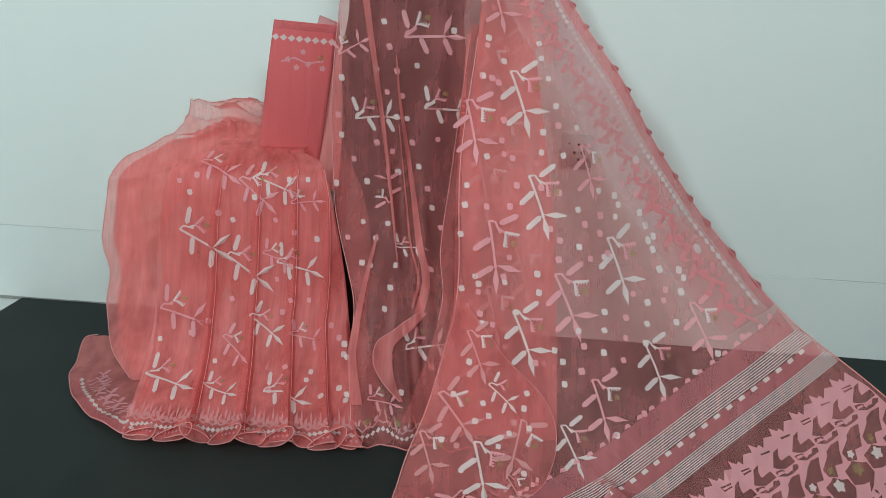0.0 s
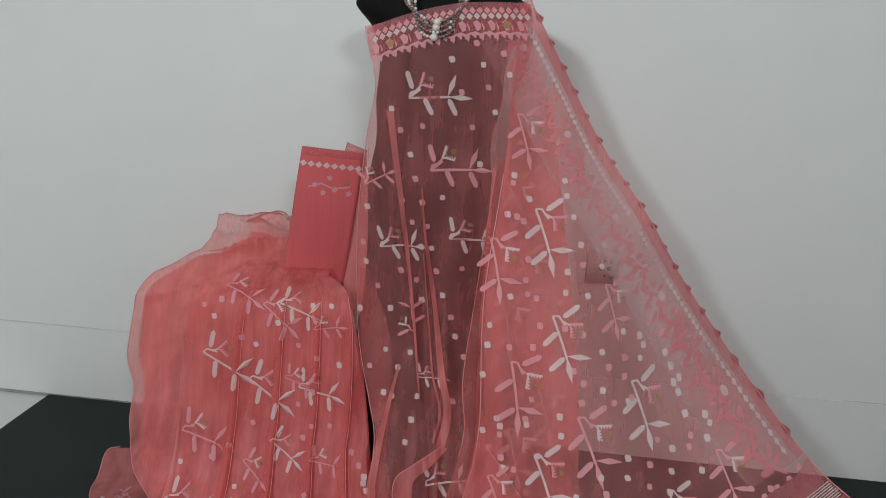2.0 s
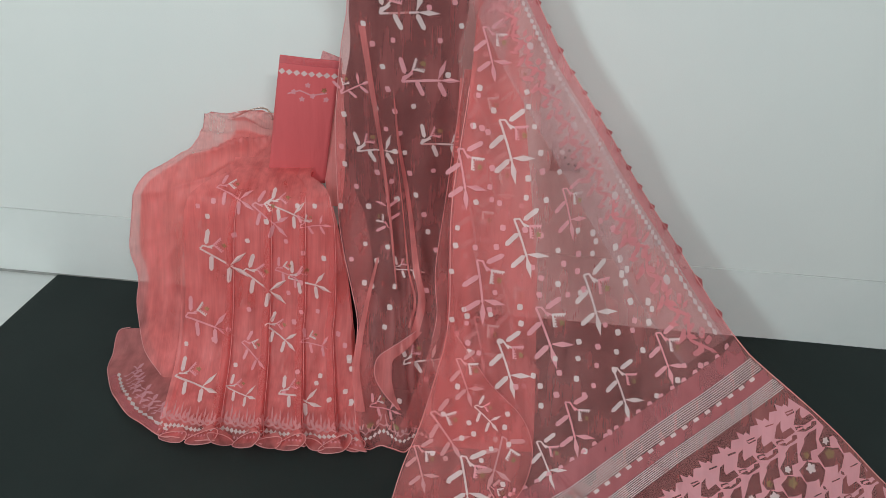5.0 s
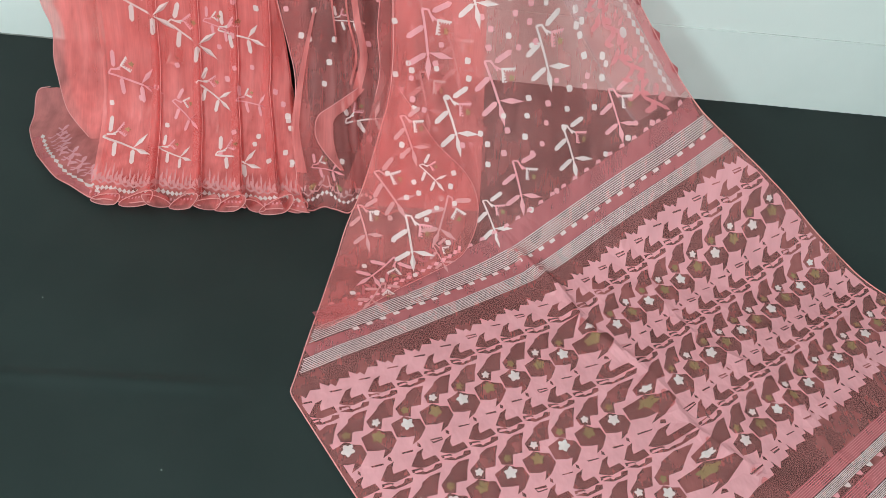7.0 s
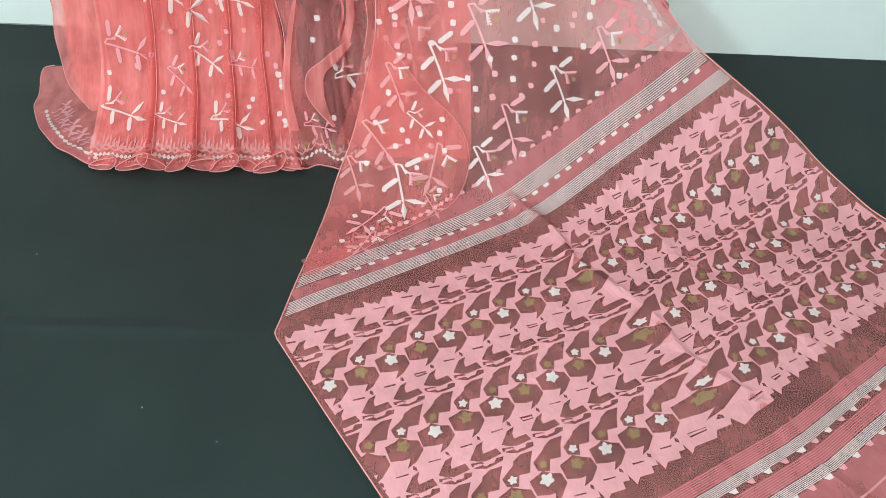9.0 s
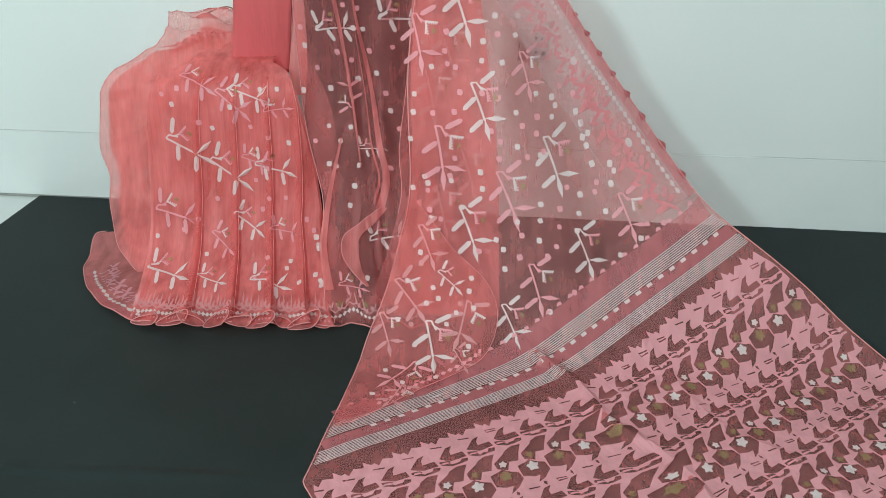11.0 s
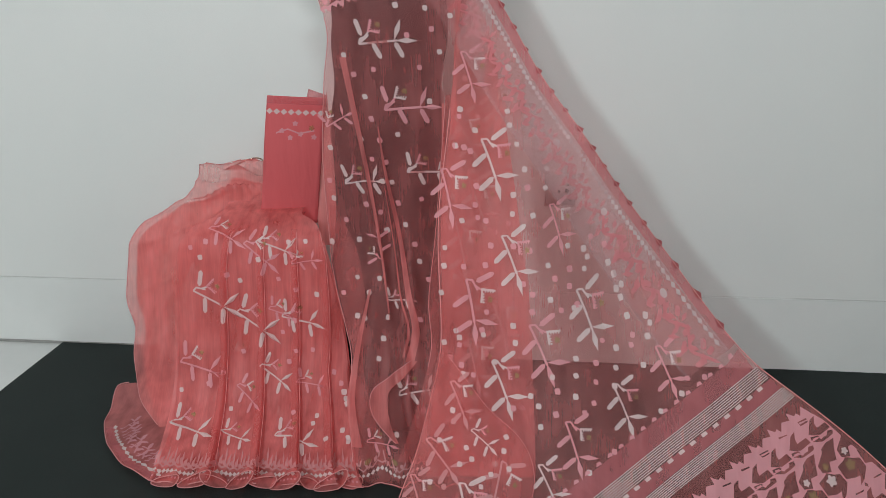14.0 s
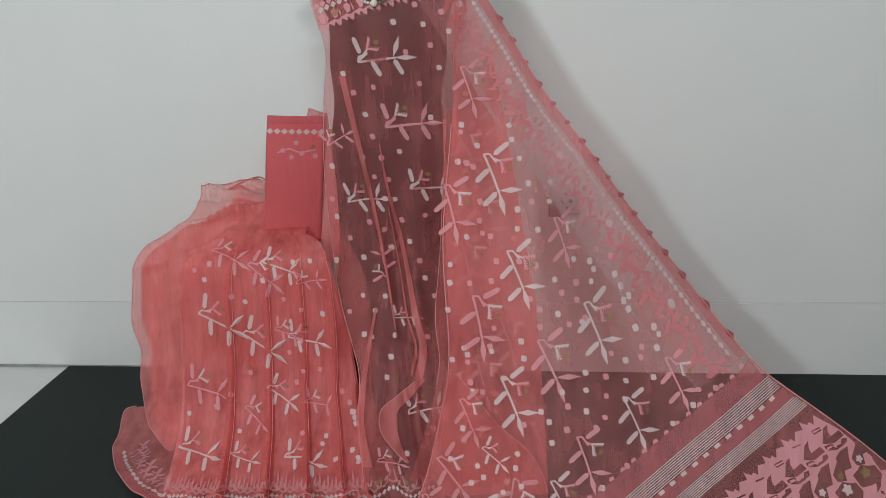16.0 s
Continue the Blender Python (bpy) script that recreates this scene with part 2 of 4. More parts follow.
STAMEN = [[(0.42, 0.44), (0.5, 0.5), (0.54, 0.42), (0.62, 0.4), (0.56, 0.33), (0.57, 0.24), (0.48, 0.28), (0.4, 0.25), (0.42, 0.34)]]
STAMEN = [[(0.19 + (a - 0.2) * 0.66, 0.74 + (b - 0.76) * 0.66) for a, b in STAMEN[0]]]


def sprig(panel, parent, x, s, degrees, size, pink, off=0.0025, faint=False):
    place = turned(x, s, degrees, size)
    woven("woven_sprig", panel, SPRIG, place, thread_ghost if faint else thread_pink if pink else thread_white, parent, off)
    woven("woven_crown", panel, CROWN, place, thread_white if pink else thread_pink, parent, off + 0.0006)
    woven("woven_stamen", panel, STAMEN, place, thread_gold, parent, off + 0.0006)


DOT = [[(-0.5, 0.25), (-0.3, 0.5), (0.35, 0.45), (0.5, -0.2), (0.3, -0.5), (-0.35, -0.45)]]


def dots(panel, parent, places, material, size=0.0132, off=0.0025):
    for x, s in places:
        woven("woven_dot", panel, DOT, turned(x, s, random.uniform(-16, 16), size * random.uniform(0.88, 1.1)), material, parent, off)


# ---- setting ----
WALL_A, WALL_B = Vector((-0.8, 2.43)), Vector((1.65, 2.262))
along = (WALL_B - WALL_A).normalized()
WALL_TURN = math.degrees(math.atan2(along.y, along.x))
wall_frame = pose(WALL_A.x, WALL_A.y, 0, 0, 0, WALL_TURN)

bm = bmesh.new()
box(bm, -1.5, 4.2, 0.0, 0.12, 0.2262, 2.7)
wall = tagged(part("wall_north", bm, wall_paint, None, "plain white painted wall behind the display", False), category="wall", kind="structure")
wall.matrix_world = wall_frame
bm = bmesh.new()
box(bm, -1.5, 4.2, -0.003, 0.12, 0.0, 0.2238)
skirting = tagged(part("baseboard", bm, skirting_paint, None, "tall white skirting along the wall foot", False), category="baseboard", kind="structure")
skirting.matrix_world = wall_frame
bm = bmesh.new()
box(bm, -1.5, 4.2, 0.002, 0.11, 0.2236, 0.2264)
seam = tagged(part("trim", bm, grime_and_shade, None, "thin grey joint above the skirting", False), category="trim", kind="structure")
seam.matrix_world = wall_frame

bm = bmesh.new()
box(bm, -1.5, 0.4, -0.0062, -0.0035, -0.003, 0.005)
foot = tagged(part("trim", bm, foot_grime, None, "thin dirty joint where the skirting meets the floor", False), category="trim", kind="structure")
foot.matrix_world = wall_frame

bm = bmesh.new()
box(bm, -2.4, 3.4, -2.6, 3.0, -0.1, -0.004)
tagged(part("floor", bm, floor_tile, None, "white tiled floor", False), category="floor", kind="structure")
bm = bmesh.new()
box(bm, -2.4, 3.4, -2.6, 3.0, 2.7, 2.8)
tagged(part("ceiling", bm, wall_paint, None, "plain white ceiling", False), category="ceiling", kind="structure")
for name, b in (("wall_west", (-2.4, -2.28, -2.6, 2.8)), ("wall_east", (3.28, 3.4, -2.6, 2.3)), ("wall_south", (-2.28, 3.28, -2.6, -2.48))):
    bm = bmesh.new()
    box(bm, *b, 0.0, 2.7)
    tagged(part(name, bm, wall_paint, None, "plain white room wall", False), category="wall", kind="structure")

# black sheet on the floor, with faint fold lines
bm = bmesh.new()
NX, NY = 120, 420
grid = []
for j in range(NY + 1):
    row = []
    for i in range(NX + 1):
        u, v = i / NX, j / NY
        y = -1.2 + v * (2.425 + 1.2)
        x0 = -0.81 - 0.05 * (2.43 - y)
        x = x0 + u * (2.6 - x0)
        y -= v * max(0, (x - WALL_A.x)) * 0.0686
        z = 0.0012 + 0.0016 * noise.noise(Vector((x * 3, y * 3, 0))) + 0.0012
        z += 0.007 * math.exp(-((y - 1.09 + 0.02 * x) / 0.014) ** 2) * min(1.0, max(0.0, (0.27 - x) / 0.15)) + 0.002 * math.exp(-((x + 0.25) / 0.01) ** 2)
        row.append(bm.verts.new((x, y, max(0.0005, z))))
    grid.append(row)
for a, b in zip(grid, grid[1:]):
    for i in range(NX):
        bm.faces.new((a[i], a[i + 1], b[i + 1], b[i]))
tagged(part("floor_mat", bm, mat_black, None), "large black fabric sheet spread on the white floor", "mat")

bm = bmesh.new()
for x, y in ((0.13, 0.90), (0.27, 0.83), (-0.05, 0.70), (0.40, 0.55), (-0.2, 1.3)):
    bmesh.ops.create_icosphere(bm, subdivisions=1, radius=0.0010, matrix=Matrix.Translation((x, y, 0.0045)) @ Matrix.Diagonal((1.6, 0.8, 0.5, 1)))
tagged(part("lint", bm, white_plastic, None), "few white lint specks on the black sheet", "lint", kind="stuff")

# ---- mannequin ----
bm = bmesh.new()
RINGS = [(1.42, 0.352, 0.050, 0.052, 2.03), (1.34, 0.350, 0.050, 0.052, 2.03), (1.27, 0.346, 0.054, 0.056, 2.03), (1.235, 0.345, 0.072, 0.062, 2.032),
         (1.218, 0.345, 0.115, 0.068, 2.035), (1.200, 0.345, 0.165, 0.072, 2.038), (1.172, 0.345, 0.194, 0.075, 2.038), (1.12, 0.352, 0.160, 0.085, 2.035),
         (1.05, 0.35, 0.140, 0.098, 2.03), (0.97, 0.345, 0.140, 0.092, 2.03), (0.88, 0.338, 0.130, 0.085, 2.03), (0.78, 0.335, 0.142, 0.09, 2.03),
         (0.66, 0.335, 0.140, 0.088, 2.04), (0.52, 0.335, 0.146, 0.082, 2.045), (0.36, 0.338, 0.168, 0.085, 2.035), (0.2, 0.345, 0.160, 0.085, 2.0),
         (0.08, 0.35, 0.115, 0.085, 1.98), (0.004, 0.35, 0.118, 0.088, 1.97)]
rc = spline(RINGS, 5)
loops = []
for z, cx, hw, hd, cy in rc:
    loop = []
    for i in range(40):
        a = 2 * math.pi * i / 40
        c, k = math.cos(a), math.sin(a)
        loop.append(bm.verts.new((cx + hw * math.copysign(abs(c) ** 0.9, c), cy + hd * math.copysign(abs(k) ** 0.9, k), z)))
    loops.append(loop)
for a, b in zip(loops, loops[1:]):
    for i in range(40):
        bm.faces.new((a[i], b[i], b[(i + 1) % 40], a[(i + 1) % 40]))
bm.faces.new(loops[0])
bm.faces.new(loops[-1][::-1])
tagged(part("mannequin", bm, body_black), "headless matt black display mannequin wearing a saree and necklace", "mannequin")

# ---- saree ----
saree = tagged(new("saree"), "sheer coral saree with white woven sprigs, spread onto black sheet", "saree")


def front_relief(x, s):
    d = x - 0.35
    h = -0.9 * d * d if s < 0.75 else -0.9 * d * d * max(0, 1 - (s - 0.75) * 3)
    k = min(1, max(0, (s - 0.2) / 0.5))
    f1 = 0.249 + 0.145 * max(0, s - 0.25)
    f2 = 0.30 + 0.115 * max(0, s - 0.25)
    h += k * (0.014 * math.exp(-((x - f1) / 0.010) ** 2) + 0.010 * math.exp(-((x - f2) / 0.008) ** 2) + 0.009 * math.exp(-((x - f2 - 0.03) / 0.014) ** 2))
    h += k * 0.006 * math.sin(x * 75 + s * 4) + 0.003 * noise.noise(Vector((x * 14, s * 5, 3)))
    return h


front = Panel([(1.935, 1.24), (1.915, 1.1), (1.91, 1.0), (1.93, 0.75), (1.935, 0.52), (1.87, 0.39), (1.775, 0.26), (1.71, 0.12), (1.66, 0.014), (1.595, 0.010)], front_relief)
front_left = curve_of([(0.175, 0.0), (0.187, 0.125), (0.215, 0.232), (0.198, 0.354), (0.181, 0.543), (0.186, 0.74), (0.208, 0.845), (0.238, 0.945), (0.258, 1.03), (0.256, 1.147), (0.268, 1.289), (0.27, 1.37)])
front_right = curve_of([(0.520, 0.0), (0.526, 0.06), (0.52, 0.185), (0.51, 0.306), (0.52, 0.684), (0.53, 0.962), (0.54, 1.11), (0.54, 1.29), (0.53, 1.37)])
front_panel = sheet("front_panel", front, front_left, front_right, 0.045, 1.335, 80, 130, gauze, saree, "single layer of coral gauze over the black body", skew=0.07,
                    hem=lambda u: 0.012 * math.sin(u * 19))

# gathered second layer that falls from the waist beside the pleats
inner_left = curve_of([(0.185, 0.66), (0.188, 0.74), (0.210, 0.845), (0.240, 0.945), (0.260, 1.03), (0.258, 1.147), (0.268, 1.289)])
inner_right = curve_of([(0.20, 0.66), (0.255, 0.76), (0.285, 0.90), (0.285, 1.05), (0.32, 1.19), (0.36, 1.289)])
sheet("side_fold", front, inner_left, inner_right, 0.66, 1.28, 20, 60, gauze, saree, "folded gauze beside the pleats", off=-0.02)
swag_left = curve_of([(0.485, 0.38), (0.458, 0.68), (0.44, 0.88), (0.45, 1.0), (0.43, 1.10), (0.40, 1.2), (0.37, 1.28)])
swag_right = curve_of([(0.51, 0.38), (0.52, 0.68), (0.53, 0.88), (0.53, 1.0), (0.53, 1.28)])
sheet("swag_fold", front, swag_left, swag_right, 0.38, 1.27, 24, 70, gauze, saree, "red-toned overlapping fold of gauze", off=0.008)


def ribbon(name, points, w0, w1, material, off, label):
    c = curve_of(points)
    a, b = points[0][1], points[-1][1]
    def half(s):
        return (w0 + (w1 - w0) * (s - a) / (b - a)) / 2
    return sheet(name, front, lambda s: c(s) - half(s), lambda s: c(s) + half(s), a, b, 6, 70, material, saree, label, off=off)


ribbon("standing_fold", [(0.249, 0.29), (0.273, 0.438), (0.309, 0.666), (0.33, 0.817), (0.349, 0.94)], 0.016, 0.003, gauze_double, 0.006, "narrow standing fold of gauze")
ribbon("standing_fold", [(0.325, 0.45), (0.338, 0.562), (0.369, 0.74), (0.392, 0.878), (0.412, 0.965), (0.40, 1.04)], 0.003, 0.020, gauze_double, 0.006, "narrow red fold of gauze")
ribbon("standing_fold", [(0.335, 0.60), (0.352, 0.74), (0.372, 0.878), (0.395, 0.965), (0.385, 1.03)], 0.002, 0.006, gauze_double, 0.009, "narrow red fold of gauze")
ribbon("standing_fold", [(0.297, 0.862), (0.28, 0.965), (0.264, 1.09), (0.262, 1.147), (0.279, 1.237)], 0.006, 0.024, gauze_double, 0.010, "narrow pale fold of gauze")
ribbon("standing_fold", [(0.478, 0.40), (0.474, 0.70), (0.478, 0.90), (0.482, 1.02)], 0.006, 0.014, gauze_double, 0.008, "narrow pale fold of gauze")
loop_left = curve_of([(0.405, 1.035), (0.347, 1.077), (0.313, 1.105), (0.309, 1.147), (0.33, 1.188), (0.372, 1.228)])
loop_right = curve_of([(0.420, 1.035), (0.385, 1.077), (0.352, 1.108), (0.349, 1.147), (0.358, 1.188), (0.378, 1.228)])
drape = sheet("drape_loop", front, loop_left, loop_right, 1.037, 1.226, 12, 50, gauze_double, saree, "loop of gauze draped below the fold", off=0.012)
waist_left = curve_of([(0.15, 0.34), (0.12, 0.5), (0.12, 0.62), (0.15, 0.76)])
waist_right = curve_of([(0.215, 0.34), (0.205, 0.5), (0.20, 0.62), (0.20, 0.76)])
sheet("waist_tuck", front, waist_left, waist_right, 0.44, 0.75, 10, 30, gauze_dense, saree, "tucked cloth at the waist", off=-0.085)
FRONT_WHITE = [(0.372, 0.253, 86, 0.085), (0.463, 0.567, 78, 0.075), (0.307, 0.586, 88, 0.073), (0.386, 0.888, 80, 0.047), (0.445, 1.103, 91, 0.07)]
FRONT_PINK = [(0.426, 0.407, 84, 0.086), (0.242, 0.43, 113, 0.054), (0.314, 0.727, -178, 0.06), (0.349, 1.232, 73, 0.05)]
for pink, rows in ((0, FRONT_WHITE), (1, FRONT_PINK)):
    for x, s, a, size in rows:
        sprig(front, front_panel, x, s, a, size, pink)
dots(front, front_panel, [(0.375, 0.176), (0.441, 0.183), (0.497, 0.201), (0.472, 0.282), (0.252, 0.286), (0.296, 0.382), (0.447, 0.395), (0.37, 0.472), (0.281, 0.482),
     (0.203, 0.508), (0.203, 0.636), (0.329, 0.585), (0.352, 0.589), (0.382, 0.695), (0.336, 0.71), (0.265, 0.735), (0.193, 0.741), (0.262, 0.827), (0.319, 0.834),
     (0.294, 0.868), (0.343, 0.931), (0.254, 1.217), (0.243, 1.11), (0.416, 0.789), (0.267, 0.924), (0.287, 0.933), (0.325, 1.031), (0.334, 0.982), (0.371, 1.207), (0.25, 1.138)], thread_white)
dots(front, front_panel, [(0.424, 0.14), (0.482, 0.157), (0.455, 0.23), (0.399, 0.242), (0.426, 0.315), (0.32, 0.318), (0.273, 0.33), (0.306, 0.532), (0.365, 0.642),
     (0.327, 0.484), (0.309, 0.434), (0.34, 0.538), (0.231, 0.868), (0.378, 0.795), (0.438, 0.832), (0.421, 0.935), (0.433, 1.151), (0.285, 0.647), (0.422, 0.633), (0.234, 0.686), (0.404, 0.746), (0.195, 0.592), (0.322, 0.663)], thread_pink)

def front_hem(a, b):
    s = 1.327 - b
    l, r = front_left(s), front_right(s)
    return (l + (r - l) * a, s + 0.012 * math.sin(a * 19))


for i in range(26):
    a = (i + 0.5) / 26
    woven("woven_diamond", front, [[(a - 0.018, 0.03), (a, 0.024), (a + 0.018, 0.03), (a, 0.036)]], front_hem, thread_white, front_panel, 0.003)
    if i % 2:
        w = random.uniform(-0.012, 0.012)
        woven("woven_leaf", front, [bar_leaf(a, 0.046 + w, a + 0.028, 0.064 + w, 0.012, 0), bar_leaf(a, 0.05 + w, a - 0.03, 0.062 - w, 0.010), line_of([(a - 0.04, 0.042), (a, 0.05), (a + 0.04, 0.042)], 0.004)],
              front_hem, thread_ghost, front_panel, 0.003)
    if i % 6 == 3:
        woven("woven_flower", front, [[(a + 0.028 * math.cos(k), 0.062 + 0.007 * math.sin(k)) for k in np.linspace(0, 6.28, 11)[:-1]]], front_hem, thread_gold, front_panel, 0.0035)

tube_pts = [front.at(*front_hem(a, -0.006), 0.002) for a in np.linspace(0, 0.98, 80)]

def edge_cord(path, s0, s1, off, parent):
    tube("hem_cord", [front.at(path(s), s, off) for s in np.linspace(s0, s1, 60)], 0.0011, selvedge, parent)


# woven border round the chest: diamonds above, leafy scallops below
CHEST_A, CHEST_B = (0.190, 0.120), (0.520, 0.050)


def chest(a, b):
    """a along the border from 0 to 1, b metres down from its edge."""
    bow = -0.018 * math.sin(math.pi * a)
    return (CHEST_A[0] + (CHEST_B[0] - CHEST_A[0]) * a + 0.2 * b, CHEST_A[1] + (CHEST_B[1] - CHEST_A[1]) * a + bow + b)


strip = [[(i / 24, 0.0), ((i + 1) / 24, 0.0), ((i + 1) / 24, 0.011), (i / 24, 0.011)] for i in range(24)]
woven("border_edge", front, strip, chest, border_pink, front_panel, 0.002)
woven("border_ground", front, [[(i / 24, 0.011), ((i + 1) / 24, 0.011), ((i + 1) / 24, 0.062), (i / 24, 0.062)] for i in range(24)], chest, gauze, front_panel, 0.002)
for i in range(22):
    a = (i + 0.5) / 22
    for row, (b, mat) in enumerate(((0.017, thread_pink), (0.028, thread_white))):
        c = a + (0.5 / 22 if row else 0)
        woven("woven_diamond", front, [[(c - 0.021, b), (c, b - 0.0075), (c + 0.021, b), (c, b + 0.0075)]], chest, mat, front_panel, 0.003)
for i in range(11):
    a = (i + 0.5) / 11
    fig = [[(a - 0.03, 0.04), (a - 0.005, 0.036), (a + 0.02, 0.044), (a + 0.012, 0.056), (a - 0.012, 0.058)], [(a + 0.022, 0.038), (a + 0.04, 0.052), (a + 0.03, 0.058)]]
    woven("woven_leaf", front, fig, chest, thread_pink, front_panel, 0.003)
    edge = [(a - 0.0455, 0.060), (a - 0.02, 0.058), (a + 0.01, 0.063), (a + 0.0455, 0.059), (a + 0.0455, 0.064), (a + 0.03, 0.066), (a + 0.028, 0.073), (a + 0.016, 0.079),
            (a + 0.012, 0.073), (a + 0.002, 0.074), (a - 0.004, 0.067), (a - 0.018, 0.066), (a - 0.022, 0.074), (a - 0.032, 0.070), (a - 0.0455, 0.066)]
    woven("woven_scallop", front, [edge], chest, thread_pink, front_panel, 0.003)
    if i % 4 == 1:
        woven("woven_flower", front, [[(a + 0.03 * math.cos(k), 0.046 + 0.008 * math.sin(k)) for k in np.linspace(0, 6.28, 11)[:-1]]], chest, thread_gold, front_panel, 0.0035)


# ---- pallu: from the shoulder to the wall side and out over the floor ----
FOLD = Vector((0.80, 1.35))
E_LEFT, E_RIGHT, E_DOWN = Vector((0.854, -0.521)), Vector((0.788, -0.616)), Vector((0.552, 0.834))


def pallu_relief(x, s):
    h = 0.0
    if s < 1.35:
        k = min(1.0, s / 0.4) * max(0.0, min(1.0, (1.38 - s) / 0.35))
        fan = (x - 0.5) / (0.12 + 0.62 * min(s, 1.1))
        h += k * (0.010 * math.sin(fan * 17 + 1.2) * math.exp(-fan * 1.6) + 0.006 * math.sin(fan * 9))
        h += 0.004 * noise.noise(Vector((x * 8, s * 4, 1)))
    d = Vector((x, s)) - FOLD
    along_crease, across = d.dot(E_DOWN), d.dot(Vector((0.834, -0.552)))
    if s > 1.0:
        h += 0.0035 * abs(noise.noise(Vector((x * 9, s * 9, 7)))) + 0.001
        wob = 0.012 * math.sin(along_crease * 22)
        fade = math.exp(-max(0, along_crease) * 1.6) if along_crease > -0.02 else math.exp(-((along_crease + 0.02) / 0.03) ** 2)
        h += 0.018 * fade * math.exp(-((across - wob) / 0.012) ** 2)
        h += 0.006 * math.exp(-((across - 0.19 - 0.02 * math.sin(along_crease * 15)) / 0.012) ** 2) * (0 < along_crease < 0.75)
    return h


BACK_S, BACK_Y = (0.0, 0.2, 0.35, 0.5, 0.65, 0.81, 0.9, 0.99), (0.02, 0.05, 0.03, 0.06, 0.16, 0.19, 0.09, 0.0)


def pallu_push(x, s):
    d = pallu_right(s) - x
    if s > 0.99 or d > 0.3:
        return 0.0
    return float(np.interp(s, BACK_S, BACK_Y)) * max(0.0, 1 - d / 0.3) ** 1.6


pallu_panel = Panel([(1.955, 1.24), (1.94, 1.1), (1.925, 0.94), (1.80, 0.70), (1.72, 0.46), (1.675, 0.33), (1.615, 0.24), (1.57, 0.155), (1.52, 0.08), (1.45, 0.022),
                     (1.36, 0.008), (1.2, 0.006), (0.1, 0.006)], pallu_relief, pallu_push)
pallu_right = curve_of([(0.528, 0.03), (0.545, 0.07), (0.63, 0.208), (0.71, 0.346), (0.805, 0.497), (0.90, 0.648), (1.02, 0.814), (1.09, 0.905), (1.141, 0.965), (1.222, 1.036), (1.369, 1.156),
                        (1.493, 1.278), (1.60, 1.385), (1.85, 1.65), (2.1, 1.95), (2.3, 2.35)])
pallu_left = curve_of([(0.51, 0.03), (0.516, 0.074), (0.498, 0.411), (0.473, 0.68), (0.48, 0.91), (0.474, 1.003), (0.463, 1.054), (0.430, 1.185), (0.386, 1.314),
                       (0.350, 1.53), (0.328, 1.69), (0.3235, 1.722), (0.327, 1.735), (0.345, 1.765), (0.472, 1.966), (0.618, 2.195), (0.70, 2.35)])
pallu = sheet("pallu", pallu_panel, pallu_left, pallu_right, 0.035, 2.34, 170, 230, gauze, saree, "sheer end piece with woven leaf pattern, spread over the floor")
layer_right = curve_of([(0.535, 0.05), (0.55, 0.15), (0.598, 0.29), (0.648, 0.627), (0.677, 0.854), (0.683, 0.951), (0.688, 1.17), (0.688, 1.24)])
layer_left = curve_of([(0.51, 0.04), (0.50, 0.411), (0.478, 0.68), (0.485, 0.91), (0.474, 1.003), (0.46, 1.1), (0.45, 1.24)])
back_fold = sheet("back_fold", pallu_panel, layer_left, layer_right, 0.05, 1.235, 40, 110, gauze_double, saree, "doubled gauze behind the sheer end piece", off=-0.022)
for x, s, a, size in ((0.545, 0.50, 20, 0.08), (0.57, 0.66, 12, 0.085), (0.53, 0.76, 4, 0.085), (0.62, 0.93, 10, 0.08), (0.56, 1.02, 6, 0.085), (0.60, 0.42, 8, 0.07), (0.53, 1.15, 0, 0.08)):
    sprig(pallu_panel, back_fold, x, s, a, size, 1, -0.019, True)
dots(pallu_panel, back_fold, [(0.53, 0.34), (0.575, 0.36), (0.56, 0.43), (0.595, 0.50), (0.52, 0.56), (0.61, 0.60), (0.50, 0.69), (0.60, 0.70), (0.63, 0.68), (0.52, 0.85), (0.58, 0.83), (0.64, 0.86),
     (0.61, 0.83), (0.50, 0.98), (0.58, 0.97), (0.65, 1.0), (0.66, 1.09), (0.61, 1.12), (0.55, 1.10)], thread_pink, off=-0.019)
dots(pallu_panel, back_fold, [(0.515, 0.46), (0.548, 0.56), (0.63, 0.55), (0.505, 0.62), (0.55, 0.62), (0.622, 0.75), (0.55, 0.72), (0.60, 0.78), (0.51, 0.80), (0.56, 0.87), (0.66, 0.93), (0.535, 0.95), (0.62, 1.04),
     (0.51, 1.05), (0.58, 1.06), (0.645, 1.14), (0.56, 1.16), (0.50, 1.18)], thread_ghost, off=-0.019)
low_left = curve_of([(0.474, 0.97), (0.455, 1.08), (0.430, 1.185), (0.391, 1.314), (0.364, 1.45), (0.351, 1.575)])
low_right = curve_of([(0.49, 0.97), (0.574, 1.079), (0.658, 1.16), (0.684, 1.242), (0.655, 1.332), (0.581, 1.394), (0.509, 1.448), (0.42, 1.529), (0.366, 1.575)])
lower_fold = sheet("lower_fold", pallu_panel, low_left, low_right, 0.97, 1.57, 40, 70, gauze, saree, "turned-back layer of gauze near the floor", off=0.006)


